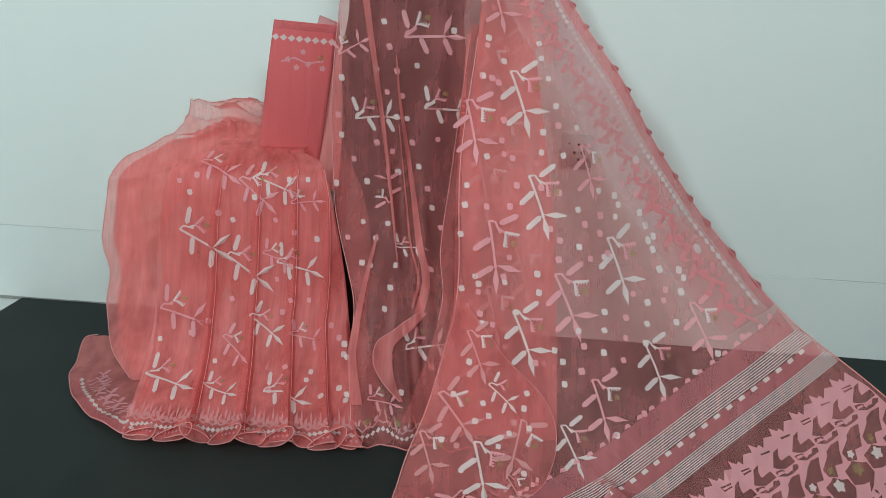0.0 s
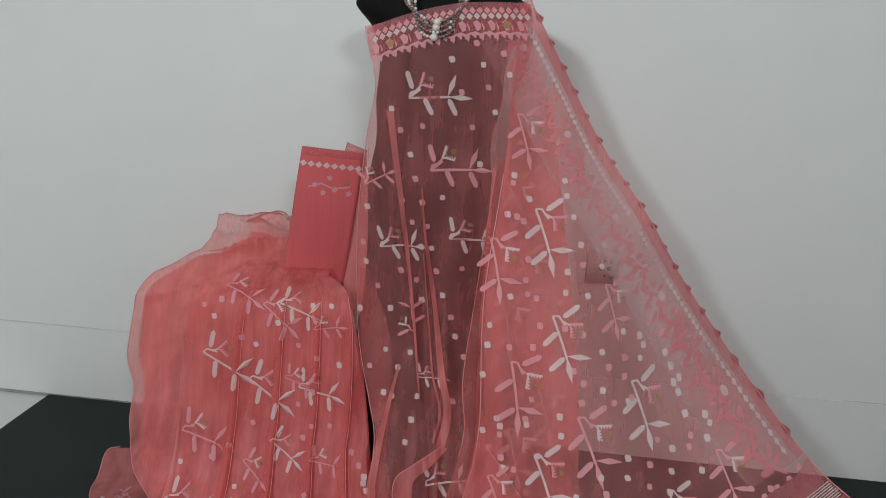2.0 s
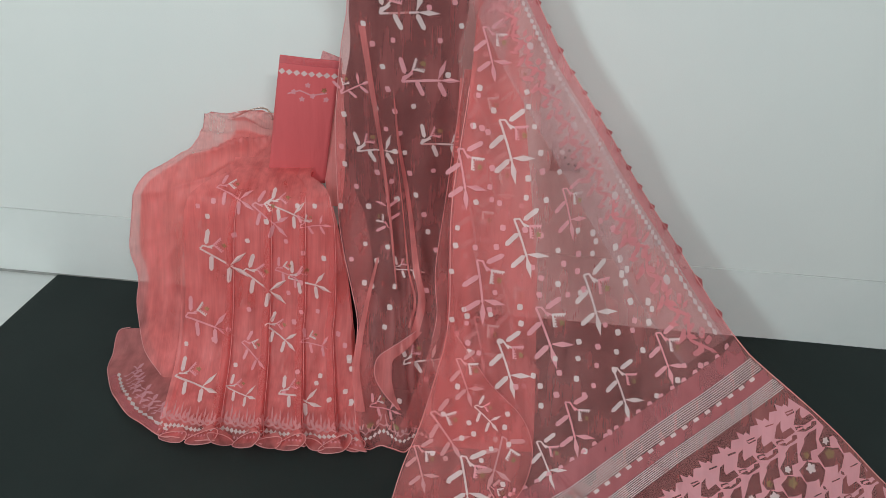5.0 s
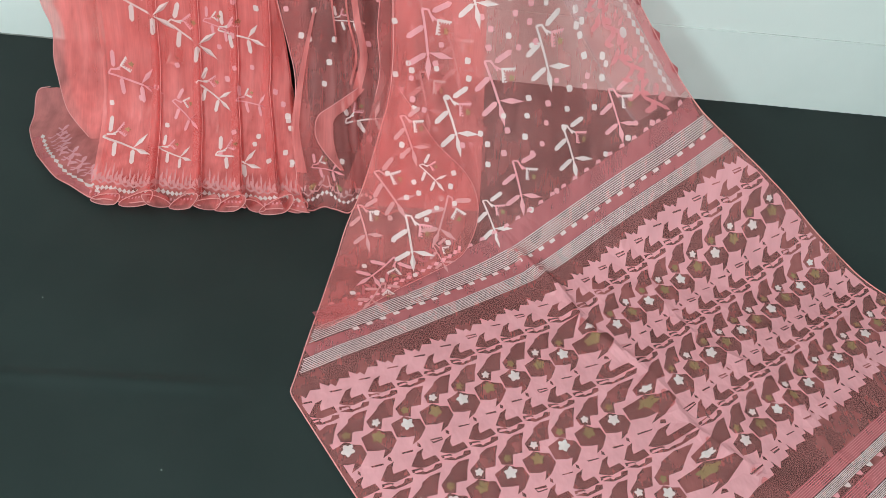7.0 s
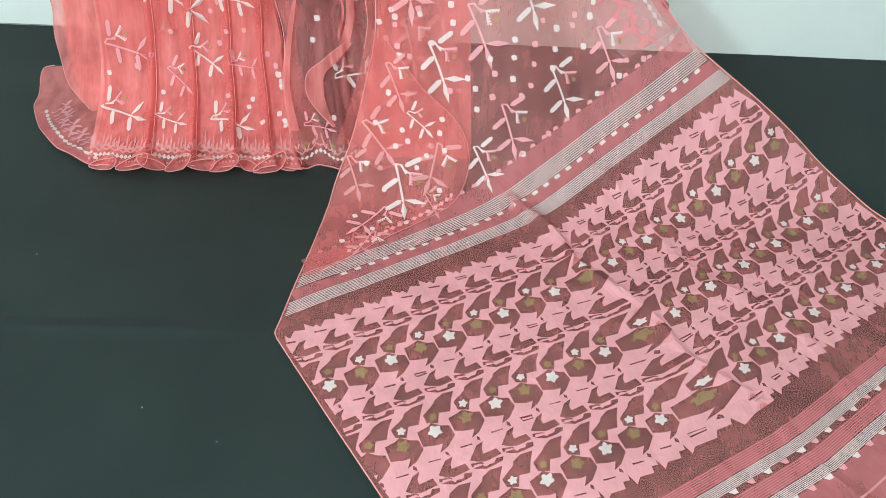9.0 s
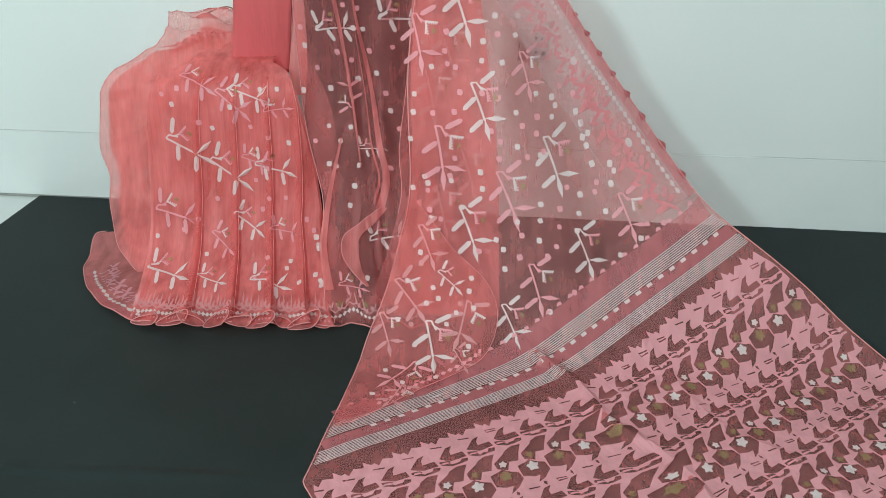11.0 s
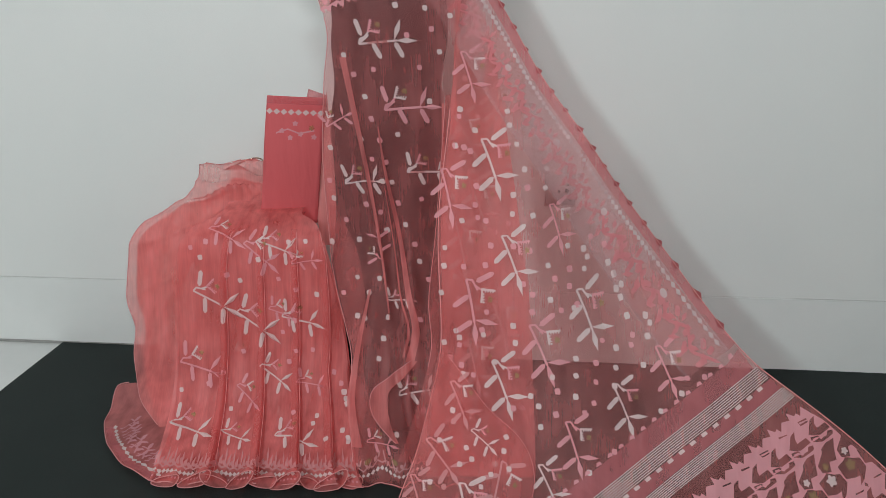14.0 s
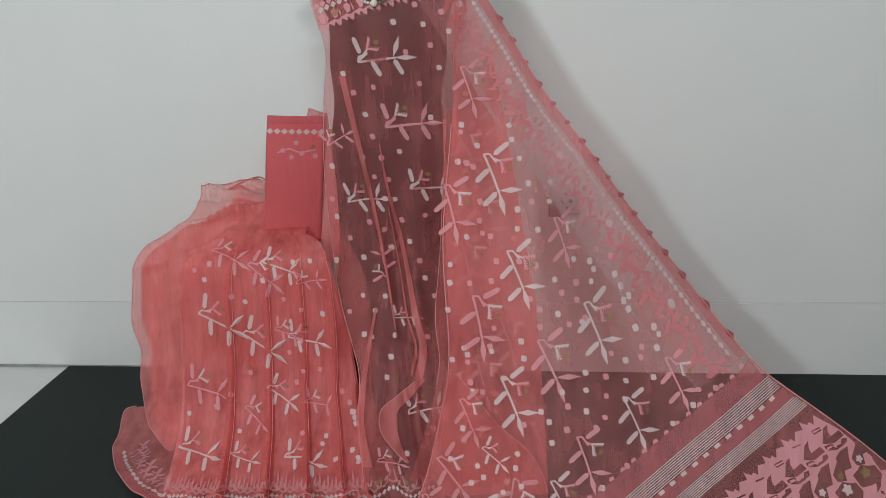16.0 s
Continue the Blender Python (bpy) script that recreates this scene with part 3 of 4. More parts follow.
def tube(name, points, radius, material, parent, sides=6):
    bm = bmesh.new()
    loops = []
    pts = [Vector(p) for p in points]
    for i, p in enumerate(pts):
        d = (pts[min(len(pts) - 1, i + 1)] - pts[max(0, i - 1)]).normalized()
        a = d.cross(Vector((0.3, 0.2, 1))).normalized()
        b = d.cross(a)
        loops.append([bm.verts.new(p + radius * (math.cos(2 * math.pi * k / sides) * a + math.sin(2 * math.pi * k / sides) * b)) for k in range(sides)])
    for l, m in zip(loops, loops[1:]):
        for i in range(sides):
            bm.faces.new((l[i], l[(i + 1) % sides], m[(i + 1) % sides], m[i]))
    return part(name, bm, material, parent)


tube("hem_cord", tube_pts, 0.0014, selvedge, front_panel)
edge_cord(loop_left, 1.037, 1.226, 0.013, drape)
edge_cord(front_left, 0.20, 1.30, 0.001, front_panel)
edge_cord(swag_left, 0.40, 1.05, 0.009, front_panel)
tube("selvedge", [pallu_panel.at(pallu_right(s), s, 0.001) for s in np.linspace(0.04, 2.3, 220)], 0.0014, selvedge, pallu)
tube("selvedge", [pallu_panel.at(pallu_left(s), s, 0.001) for s in np.linspace(0.42, 2.3, 260)], 0.0013, selvedge, pallu)

# edge highlight of the turned-back layer, laid on as a very thin pale cord
tube("selvedge", [pallu_panel.at(low_right(s), s, 0.007) for s in np.linspace(0.98, 1.56, 90)], 0.0006, selvedge, lower_fold)


def turned_hem(a, b):
    """a from 0 to 1 along the hem of the turned-back layer, b metres in."""
    s = 1.33 + 0.235 * a
    return (low_right(s) - 0.45 * b, s - 0.9 * b)


for i in range(17):
    a = (i + 0.5) / 22
    woven("woven_diamond", pallu_panel, [[(a - 0.02, 0.016), (a, 0.01), (a + 0.02, 0.016), (a, 0.022)]], turned_hem, thread_pink, lower_fold, 0.0075)
    if i % 2:
        woven("woven_leaf", pallu_panel, [bar_leaf(a, 0.03, a + 0.05, 0.06, 0.012, 0), bar_leaf(a, 0.032, a - 0.04, 0.055, 0.012)], turned_hem, border_pink, lower_fold, 0.0075)
for x, s, a, size in ((0.50, 1.22, 30, 0.08), (0.60, 1.28, -20, 0.08), (0.44, 1.30, 10, 0.07), (0.46, 1.48, -30, 0.06), (0.53, 1.10, 15, 0.07), (0.61, 1.36, 20, 0.05)):
    sprig(pallu_panel, lower_fold, x, s, a, size, 1, 0.0078, True)
dots(pallu_panel, lower_fold, [(0.48, 1.16), (0.55, 1.20), (0.46, 1.25), (0.50, 1.31), (0.57, 1.26), (0.63, 1.22), (0.62, 1.31), (0.44, 1.38), (0.48, 1.42), (0.42, 1.46), (0.55, 1.40), (0.624, 1.152), (0.619, 1.182), (0.538, 1.176), (0.591, 1.232), (0.524, 1.211), (0.508, 1.096)], thread_white, 0.012, 0.0082)
sprig(pallu_panel, lower_fold, 0.542, 1.337, 3, 0.088, 0, 0.0085)
sprig(pallu_panel, lower_fold, 0.458, 1.409, -47, 0.074, 1, 0.0085)
sprig(pallu_panel, lower_fold, 0.585, 1.17, 40, 0.05, 0, 0.0085)
PALLU_WHITE = [(0.6, 0.577, 11, 0.093), (0.647, 0.789, 13, 0.088), (0.814, 0.912, 13, 0.089), (0.625, 1.067, 13, 0.086), (0.887, 1.107, 14, 0.078), (0.722, 1.273, 16, 0.07)]
PALLU_PINK = [(0.744, 0.715, 9, 0.071), (0.714, 0.992, 15, 0.094), (0.983, 1.024, 13, 0.075), (0.777, 1.193, 9, 0.08), (0.545, 0.36, 9, 0.081), (0.5, 0.642, 5, 0.087),
              (0.554, 0.897, 2, 0.095)]
for pink, rows in ((0, PALLU_WHITE), (1, PALLU_PINK)):
    for x, s, a, size in rows:
        sprig(pallu_panel, pallu, x, s, a, size, pink)
dots(pallu_panel, pallu, [(0.648, 0.507), (0.666, 0.566), (0.717, 0.567), (0.713, 0.611), (0.684, 0.668), (0.638, 0.661), (0.64, 0.62), (0.717, 0.775), (0.722, 0.85),
     (0.801, 0.75), (0.801, 0.791), (0.874, 0.84), (0.859, 0.788), (0.895, 0.893), (0.937, 0.896), (0.939, 0.935), (0.868, 0.956), (0.866, 0.999), (0.763, 0.739),
     (0.774, 0.868), (0.887, 0.834), (0.778, 0.981), (0.861, 1.04), (0.726, 1.023), (0.777, 1.02), (0.775, 1.065)], thread_white)
dots(pallu_panel, pallu, [(1.004, 1.055), (0.959, 1.093), (0.801, 1.225), (0.678, 1.064), (0.699, 1.13), (0.52, 0.423), (0.554, 0.471), (0.526, 0.675), (0.521, 0.935),
     (0.809, 0.768), (0.871, 0.813), (0.883, 0.857), (0.64, 0.909), (0.513, 0.92), (0.645, 0.947), (0.946, 0.91), (0.927, 0.992), (0.695, 1.086), (0.51, 0.508), (0.632, 0.462), (0.627, 0.429),
     (0.487, 0.946), (0.488, 0.735), (0.486, 0.775), (0.48, 0.835), (0.574, 0.929), (0.60, 0.99), (0.53, 1.02), (0.51, 1.12), (0.60, 1.21), (0.49, 1.26)], thread_white)
dots(pallu_panel, pallu, [(0.558, 0.598), (0.555, 0.64), (0.852, 0.75), (0.766, 0.787), (0.765, 0.822), (0.662, 0.816), (0.683, 0.839), (0.746, 0.873), (0.682, 0.878), (0.837, 0.94), (0.906, 0.931), (0.822, 0.99),
     (0.736, 1.054), (0.814, 1.078), (0.526, 0.999), (0.552, 1.021), (0.521, 0.952), (0.82, 0.729), (0.518, 0.44), (0.511, 0.509), (0.578, 0.774), (0.64, 1.091)], thread_pink)
dots(pallu_panel, pallu, [(0.672, 0.607), (0.53, 0.512), (0.544, 0.52), (0.579, 0.675), (0.64, 0.732), (0.676, 0.742), (0.732, 0.804), (0.782, 0.861), (1.018, 1.022),
     (1.054, 1.02), (0.82, 1.033), (0.732, 1.103), (0.856, 1.18), (0.902, 0.951), (0.794, 1.099), (0.59, 0.73), (0.561, 0.668), (0.53, 0.777), (0.571, 0.918),
     (0.581, 0.878)], thread_pink)


# the hanging border along the outer edge: pale ground, zigzag, leaves, picot edge
def outer(a, b):
    """a: way down s, b: metres in from the outer edge."""
    return (pallu_right(a) - b * 1.1, a + 0.62 * b)


for k in range(2):
    b0, b1 = ((0.0, 0.016), (0.016, 0.105))[k]
    strip = [[(0.06 + i * 0.0195, b0), (0.06 + (i + 1) * 0.0195, b0), (0.06 + (i + 1) * 0.0195, b1), (0.06 + i * 0.0195, b1)] for i in range(46)]
    woven("border_edge" if k == 0 else "border_ground", pallu_panel, strip, outer, border_pink if k == 0 else border_pale, pallu, 0.0015)
for i in range(70):
    a = 0.08 + i * 0.01245
    woven("woven_diamond", pallu_panel, [[(a - 0.0062, 0.024), (a, 0.020), (a + 0.0062, 0.024), (a, 0.0285)]], outer, white_veil, pallu, 0.003)
    if i % 4 == 0:
        k = random.uniform(0.6, 1.2)
        woven("picot", pallu_panel, [[(a - 0.012 * k, 0.0), (a - 0.004, -0.003 * k), (a + 0.004, -0.0065 * k), (a + 0.010 * k, 0.0), (a, 0.005)]], outer, picot_red, pallu, 0.002)
for i in range(29):
    a = 0.085 + i * 0.03
    side_b = 0.052 + 0.012 * (i % 2)
    stem = [(a + 0.03 * k / 5, 0.058 + 0.010 * math.cos(math.pi * (i + k / 5))) for k in range(6)]
    fig = [line_of(stem, 0.0035)]
    for da, db, la, lb in ((0.004, 0.004, -0.014, 0.016), (0.012, 0.0, 0.012, 0.018), (0.018, -0.003, -0.004, -0.017), (0.024, 0.0, 0.014, -0.010), (0.009, -0.002, -0.012, -0.012), (0.021, 0.004, 0.002, 0.022)):
        q = random.uniform(0.8, 1.15)
        fig.append(bar_leaf(a + da, side_b + db, a + da + la * q, side_b + db + lb * q, random.uniform(0.007, 0.010), random.choice((0, 0, 0.3))))
    woven("woven_vine", pallu_panel, fig, outer, vine_pink, pallu, 0.003)
    if i % 3 == 1:
        woven("woven_flower", pallu_panel, [[(a + 0.0075 * math.cos(k), 0.046 + 0.006 * math.sin(k)) for k in np.linspace(0, 6.28, 11)[:-1]]], outer, white_veil if i % 2 else border_pale, pallu, 0.0035)


# ---- the patterned end on the floor: bands, leaf rows, flowers ----
def spread(a, b):
    """a along the bands from the crease (left minus), b metres across them towards the free end."""
    p = FOLD + float(a) * (E_LEFT if a < 0 else E_RIGHT) + float(b) * E_DOWN
    return (p.x, p.y)


def inside(a, b, margin=0.012):
    x, s = spread(a, b)
    return pallu_left(s) + margin < x < pallu_right(s) - margin


def a_range(b):
    ok = [a for a in np.arange(-0.75, 1.15, 0.005) if inside(a, b, 0.004)]
    return min(ok), max(ok)


def band(name, b0, b1, material, off=0.002, step=0.02):
    quads = []
    lo, hi = a_range((b0 + b1) / 2)
    n = max(2, int((hi - lo) / step))
    cuts = sorted(set([lo + (hi - lo) * i / n for i in range(n + 1)] + [0.0]))
    for p, q in zip(cuts, cuts[1:]):
        m = 1e-5 if p == 0.0 else 0
        quads.append([(p, b0), (q - (1e-6 if q == 0 else 0), b0), (q - (1e-6 if q == 0 else 0), b1), (p + m, b1)])
    return woven(name, pallu_panel, quads, spread, material, pallu, off)


def striped_band(base, flip=1):
    def bb(v):
        return base + flip * v
    for b0, b1 in ((-0.096, -0.052), (-0.016, 0.012)):
        band("pink_band", min(bb(b0), bb(b1)), max(bb(b0), bb(b1)), border_pink)
    for b0, b1 in ((-0.054, -0.018), (0.012, 0.044)):
        lo, hi = min(bb(b0), bb(b1)), max(bb(b0), bb(b1))
        band("stripe_ground", lo + 0.001, hi - 0.001, stripe_cloth, 0.0022)
        n = 8
        for i in range(n):
            c = lo + (hi - lo) * (i + 0.5) / n
            band("silver_stripe", c - 0.0009, c + 0.0009, thread_zari, 0.003)
    lo, hi = a_range(bb(-0.1))
    for i in range(int((hi - lo) / 0.031)):
        a = lo + 0.012 + i * 0.031
        woven("woven_dot", pallu_panel, [[(a, bb(-0.098)), (a + 0.006, bb(-0.105)), (a + 0.014, bb(-0.103)), (a + 0.014, bb(-0.096))]], spread, thread_pink, pallu, 0.003)
        a += 0.01
        if inside(a + 0.014, bb(-0.012)):
            woven("woven_dash", pallu_panel, [[(a, bb(-0.017)), (a + 0.013, bb(-0.017)), (a + 0.014, bb(-0.009)), (a + 0.001, bb(-0.009))]], spread, thread_white, pallu, 0.0032)


striped_band(0.0)
for base in (0.700, 0.7565):
    band("pink_band", base, base + 0.0265, border_pink)
    for k in range(7):
        band("pink_stripe", base + 0.002 + 0.0037 * k, base + 0.0032 + 0.0037 * k, vine_pink, 0.0028)
    band("stripe_ground", base + 0.0275, base + 0.046, stripe_cloth, 0.0022)
    for k in range(7):
        band("silver_stripe", base + 0.0285 + 0.0026 * k, base + 0.0298 + 0.0026 * k, thread_zari, 0.003)
    lo, hi = a_range(base + 0.05)
    for k in range(int((hi - lo) / 0.037)):
        a = lo + 0.012 + k * 0.037
        b = base + 0.0465
        if inside(a + 0.02, b + 0.01):
            woven("woven_dash", pallu_panel, [[(a, b), (a + 0.015, b), (a + 0.0125, b + 0.0085), (a + 0.005, b + 0.0075)]], spread, thread_pink if k % 2 else thread_white, pallu, 0.0032)
band("pink_band", 0.804, 0.99, border_pink)
band("pink_stripe", 0.855, 0.8585, thread_ghost, 0.0028)
band("silver_stripe", 0.905, 0.909, thread_zari, 0.003)

# one repeat of the woven field: open figures in the pink ground, about the eye of each leaf
EYE = line_of([(0.0115, 0.003), (-0.0105, -0.002), (-0.008, 0.0055), (0.011, 0.008)], 0.0030)
BOOT = [(0.030, 0.0095), (0.0165, 0.0115), (-0.003, 0.0305), (0.006, 0.038), (0.018, 0.0445), (0.045, 0.045), (0.042, 0.031), (0.020, 0.0298), (0.0215, 0.020)]
HOOK = [(-0.0075, 0.044), (-0.0066, 0.038), (0.009, 0.0425), (0.012, 0.0465), (0.010, 0.048), (0.007, 0.0450), (-0.003, 0.0425), (-0.004, 0.0450)]
SLIT = [(-0.0057, 0.0475), (0.0113, 0.0500), (0.0148, 0.0551), (0.0203, 0.0538), (0.0291, 0.0551), (0.0349, 0.0488), (0.0461, 0.0527), (0.0426, 0.0595), (0.0272, 0.0598), (0.0120, 0.0585)]
HEART = [(-0.0303, 0.0904), (-0.0054, 0.0778), (-0.0011, 0.0719), (0.0154, 0.0665), (0.0342, 0.0697), (0.0230, 0.0850), (0.0128, 0.1034), (-0.0042, 0.0988), (-0.0132, 0.1157), (-0.0299, 0.1062)]
NEST = [(-0.0541, 0.1191), (-0.0353, 0.1165), (-0.0260, 0.1135), (-0.0130, 0.1259), (-0.0008, 0.1326), (0.0003, 0.1533), (-0.0194, 0.1698), (-0.0357, 0.1746), (-0.0242, 0.1596), (-0.0362, 0.1574),
        (-0.0555, 0.1479)]
SPUR = [(0.0270, 0.0040), (0.0225, -0.0015), (0.0250, -0.0075), (0.0285, -0.0025)]
TOP_EDGE = [(-0.0433, -0.0227), (-0.0241, -0.0155), (-0.0215, -0.0313), (-0.0161, -0.0247), (-0.0083, -0.0163), (-0.0018, -0.0190), (0.0042, -0.0086)]
LOW_EDGE = [(-0.024, 0.0355), (-0.012, 0.026), (0.014, 0.032), (0.017, 0.0186), (0.029, 0.022), (0.031, 0.010)]
PITCH, ROW = 0.0605, 0.184


def unit_a(i):
    """Way along the bands to repeat i: wider repeats on one side of the crease."""
    return 0.0305 + 0.0535 * i if i >= 0 else 0.0305 + 0.0805 * i if i > -1 else -0.05 + PITCH * (i + 1)


def repeat(i, row):
    """Lays a figure of the repeat (i, row) on the spread cloth; the rows fan out a little."""
    def place_in(u, v):
        k = row + v / ROW
        n = i + (u - 0.05 * v) / PITCH
        w = min(1.0, max(0.0, n + 1))
        a = unit_a(n) * (1 - 0.017 * k + 0.037 * k * w) - (0.028 - 0.026 * w) * k
        return (a, 0.112 + 0.187 * k - 0.0043 * k * k - 0.10 * min(0.1, max(0.0, a)) - 0.025 * max(0.0, a))
    return place_in


def turned_left(poly):
    area = sum(p[0] * q[1] - q[0] * p[1] for p, q in zip(poly, poly[1:] + poly[:1]))
    return poly if area > 0 else poly[::-1]


def petals(cx, cy, r, n=5):
    turn = random.uniform(0, 6.28)
    pts = []
    for k in range(20):
        q = 2 * math.pi * k / 20
        rr = r * (0.84 + 0.2 * math.cos(n * q)) * random.uniform(0.94, 1.06)
        pts.append((cx + rr * math.cos(q + turn), cy + rr * math.sin(q + turn)))
    return pts


UNITS = range(-13, 14)
top = [repeat(i, 0)(*p) for i in UNITS for p in TOP_EDGE]
low = [repeat(i, 3)(*p) for i in UNITS for p in LOW_EDGE]
top, low = [p for p in top if inside(*p, 0.010)], [p for p in low if inside(*p, 0.010)]
side = np.linspace(0.115, 0.64, 28)
ends = [a_range(b) for b in side]
loops = [turned_left(top + [(hi - 0.004, b) for (lo, hi), b in zip(ends, side)] + low[::-1] + [(lo + 0.003, b) for (lo, hi), b in list(zip(ends, side))[::-1]])]
for row in range(4):
    for i in UNITS:
        at = repeat(i, row)
        for figure in (EYE, SPUR)[:1 + (row > 0)] + ((BOOT, HOOK, SLIT, HEART, NEST) if row < 3 else ()):
            mu, mv = sum(p[0] for p in figure) / len(figure), sum(p[1] for p in figure) / len(figure)
            grow = 1.0 if figure is EYE else 1.04 if figure is NEST else 1.1
            wear = [(mu + grow * (u - mu) + random.uniform(-0.0008, 0.0008), mv + grow * (v - mv) + random.uniform(-0.0008, 0.0008)) for u, v in figure]
            hole = [at(u, v) for u, v in wear]
            if any(inside(*p, 0.010) for p in hole):
                loops.append(turned_left(hole))
points, faces = [], []
for poly in loops:
    faces.append(list(range(len(points), len(points) + len(poly))))
    points += [Vector(p) for p in poly]
points += [Vector((a, b)) for a in np.arange(-0.6, 0.8, 0.025) for b in np.arange(0.10, 0.68, 0.025) if inside(a, b)]
points += [Vector((a, b)) for a in np.arange(-0.032, 0.034, 0.008) for b in np.arange(0.103, 0.68, 0.02)]
verts, _, tris, _, _, origin = delaunay_2d_cdt(points, [], faces, 0, 1e-6)
pieces = {}
for tri, made_of in zip(tris, origin):
    if list(made_of) == [0]:
        a, b = sum(verts[k].x for k in tri) / 3, sum(verts[k].y for k in tri) / 3
        pieces.setdefault((math.floor((b - 0.09) / ROW), round(a / PITCH)), []).append([(verts[k].x, verts[k].y) for k in tri])
for key in sorted(pieces):
    woven("woven_vine", pallu_panel, pieces[key], spread, thread_pink, pallu, 0.003)
for row in range(3):
    for i in UNITS:
        at = repeat(i, row)
        big, small = (thread_white, thread_gold) if i % 2 else (thread_gold, thread_white)
        for u, v, r, mat in ((-0.0268, 0.1312, 0.0135, big), (-0.0188, 0.1018, 0.0088, small)):
            flower = [at(*p) for p in petals(u, v, r)]
            if all(inside(*p, 0.01) for p in flower):
                woven("woven_flower", pallu_panel, [flower], spread, mat, pallu, 0.0034)

# ---- pleated skirt part ----
PLEATS = (0.0, 0.31, 0.525, 0.72, 0.89, 1.0)
skirt_left = curve_of([(-0.10, 0.2), (-0.178, 0.285), (-0.206, 0.44), (-0.208, 0.622), (-0.215, 0.80), (-0.205, 0.96)])
skirt_right = curve_of([(0.11, 0.2), (0.162, 0.255), (0.197, 0.395), (0.229, 0.562), (0.248, 0.704), (0.28, 0.88), (0.31, 0.96)])


def pleat_wave(u):
    for p, q in zip(PLEATS, PLEATS[1:]):
        if u <= q:
            w = (u - p) / (q - p)
            return (max(0.0, w) / 0.93) ** 1.5 if w < 0.93 else 1 - (w - 0.93) / 0.07
    return 0.0


def pleat_shift(s):
    """The pleats crowd towards the tuck at the waist."""
    return 1 + 0.16 * max(0.0, 1 - max(0.0, s - 0.27) / 0.35)


def skirt_relief(x, s):
    l, r = skirt_left(s), skirt_right(s)
    u = min(1, max(0, (x - l) / (r - l)))
    k = min(1.0, max(0.0, (s - 0.22) / 0.7))
    h = (0.011 * min(1.0, max(0.12, (s - 0.27) / 0.12)) + 0.024 * k * k) * (pleat_wave(u / pleat_shift(s)) - 0.4)
    h += 0.004 * math.sin(u * 31 + s * 6) * k + 0.003 * noise.noise(Vector((x * 12, s * 5, 5)))
    if x < -0.2:
        h *= 0.4
    return h


skirt_panel = Panel([(2.16, 0.655), (2.09, 0.575), (2.0, 0.555), (1.945, 0.53), (1.915, 0.49), (1.893, 0.32), (1.86, 0.2), (1.80, 0.1), (1.69, 0.035), (1.58, 0.012)], skirt_relief)


def hem_wave(u):
    return 0.038 * (pleat_wave(u) - 0.6)


pleats = sheet("pleats", skirt_panel, skirt_left, skirt_right, 0.12, 0.945, 170, 120, gauze_double, saree, "knife pleats of layered coral gauze", hem=hem_wave)
sheet("pleat_lining", skirt_panel, skirt_left, skirt_right, 0.12, 0.90, 110, 70, gauze_dense, saree, "inner layers of the pleats", off=-0.03)
pleat_middle = sheet("pleat_middle", skirt_panel, skirt_left, skirt_right, 0.12, 0.93, 110, 70, gauze, saree, "middle layer of the pleats", off=-0.014)


def hem_point(u, lift=0.0, back=0.0):
    s = 0.945 + hem_wave(u) - back
    l, r = skirt_left(s), skirt_right(s)
    return skirt_panel.at(l + (r - l) * u, s, 0.002 + lift)


tube("hem_cord", [hem_point(u) for u in np.linspace(0, 1, 160)], 0.0014, selvedge, pleats)
for k, e in enumerate(PLEATS[1:-1]):
    lo = lambda s, e=e: skirt_left(s) + (skirt_right(s) - skirt_left(s)) * (e * pleat_shift(s) - 0.05)
    hi = lambda s, e=e: skirt_left(s) + (skirt_right(s) - skirt_left(s)) * min(1.0, e * pleat_shift(s) - 0.004)
    sheet("pleat_edge", skirt_panel, lo, hi, 0.26, 0.935, 6, 70, gauze, pleats, off=0.0022)
# pale line down each pleat's fold edge, added as a thin tube
for e in PLEATS[1:-1]:
    path = [(s, skirt_left(s) + (skirt_right(s) - skirt_left(s)) * min(1.0, e * pleat_shift(s) - 0.006)) for s in np.linspace(0.27, 0.93, 60)]
    tube("pleat_edge_line", [skirt_panel.at(x, s, 0.003) for s, x in path], 0.0009, selvedge, pleats)
LOOPS = ((0.02, 0.15, 0.8, 0.0), (0.16, 0.30, 1.1, 0.3), (0.27, 0.37, 0.7, -0.2), (0.38, 0.50, 1.2, 0.4), (0.49, 0.60, 0.8, 0.0), (0.58, 0.71, 1.2, 0.35), (0.72, 0.80, 0.7, -0.2), (0.79, 0.93, 1.5, 0.5), (0.90, 1.0, 0.8, 0.1))
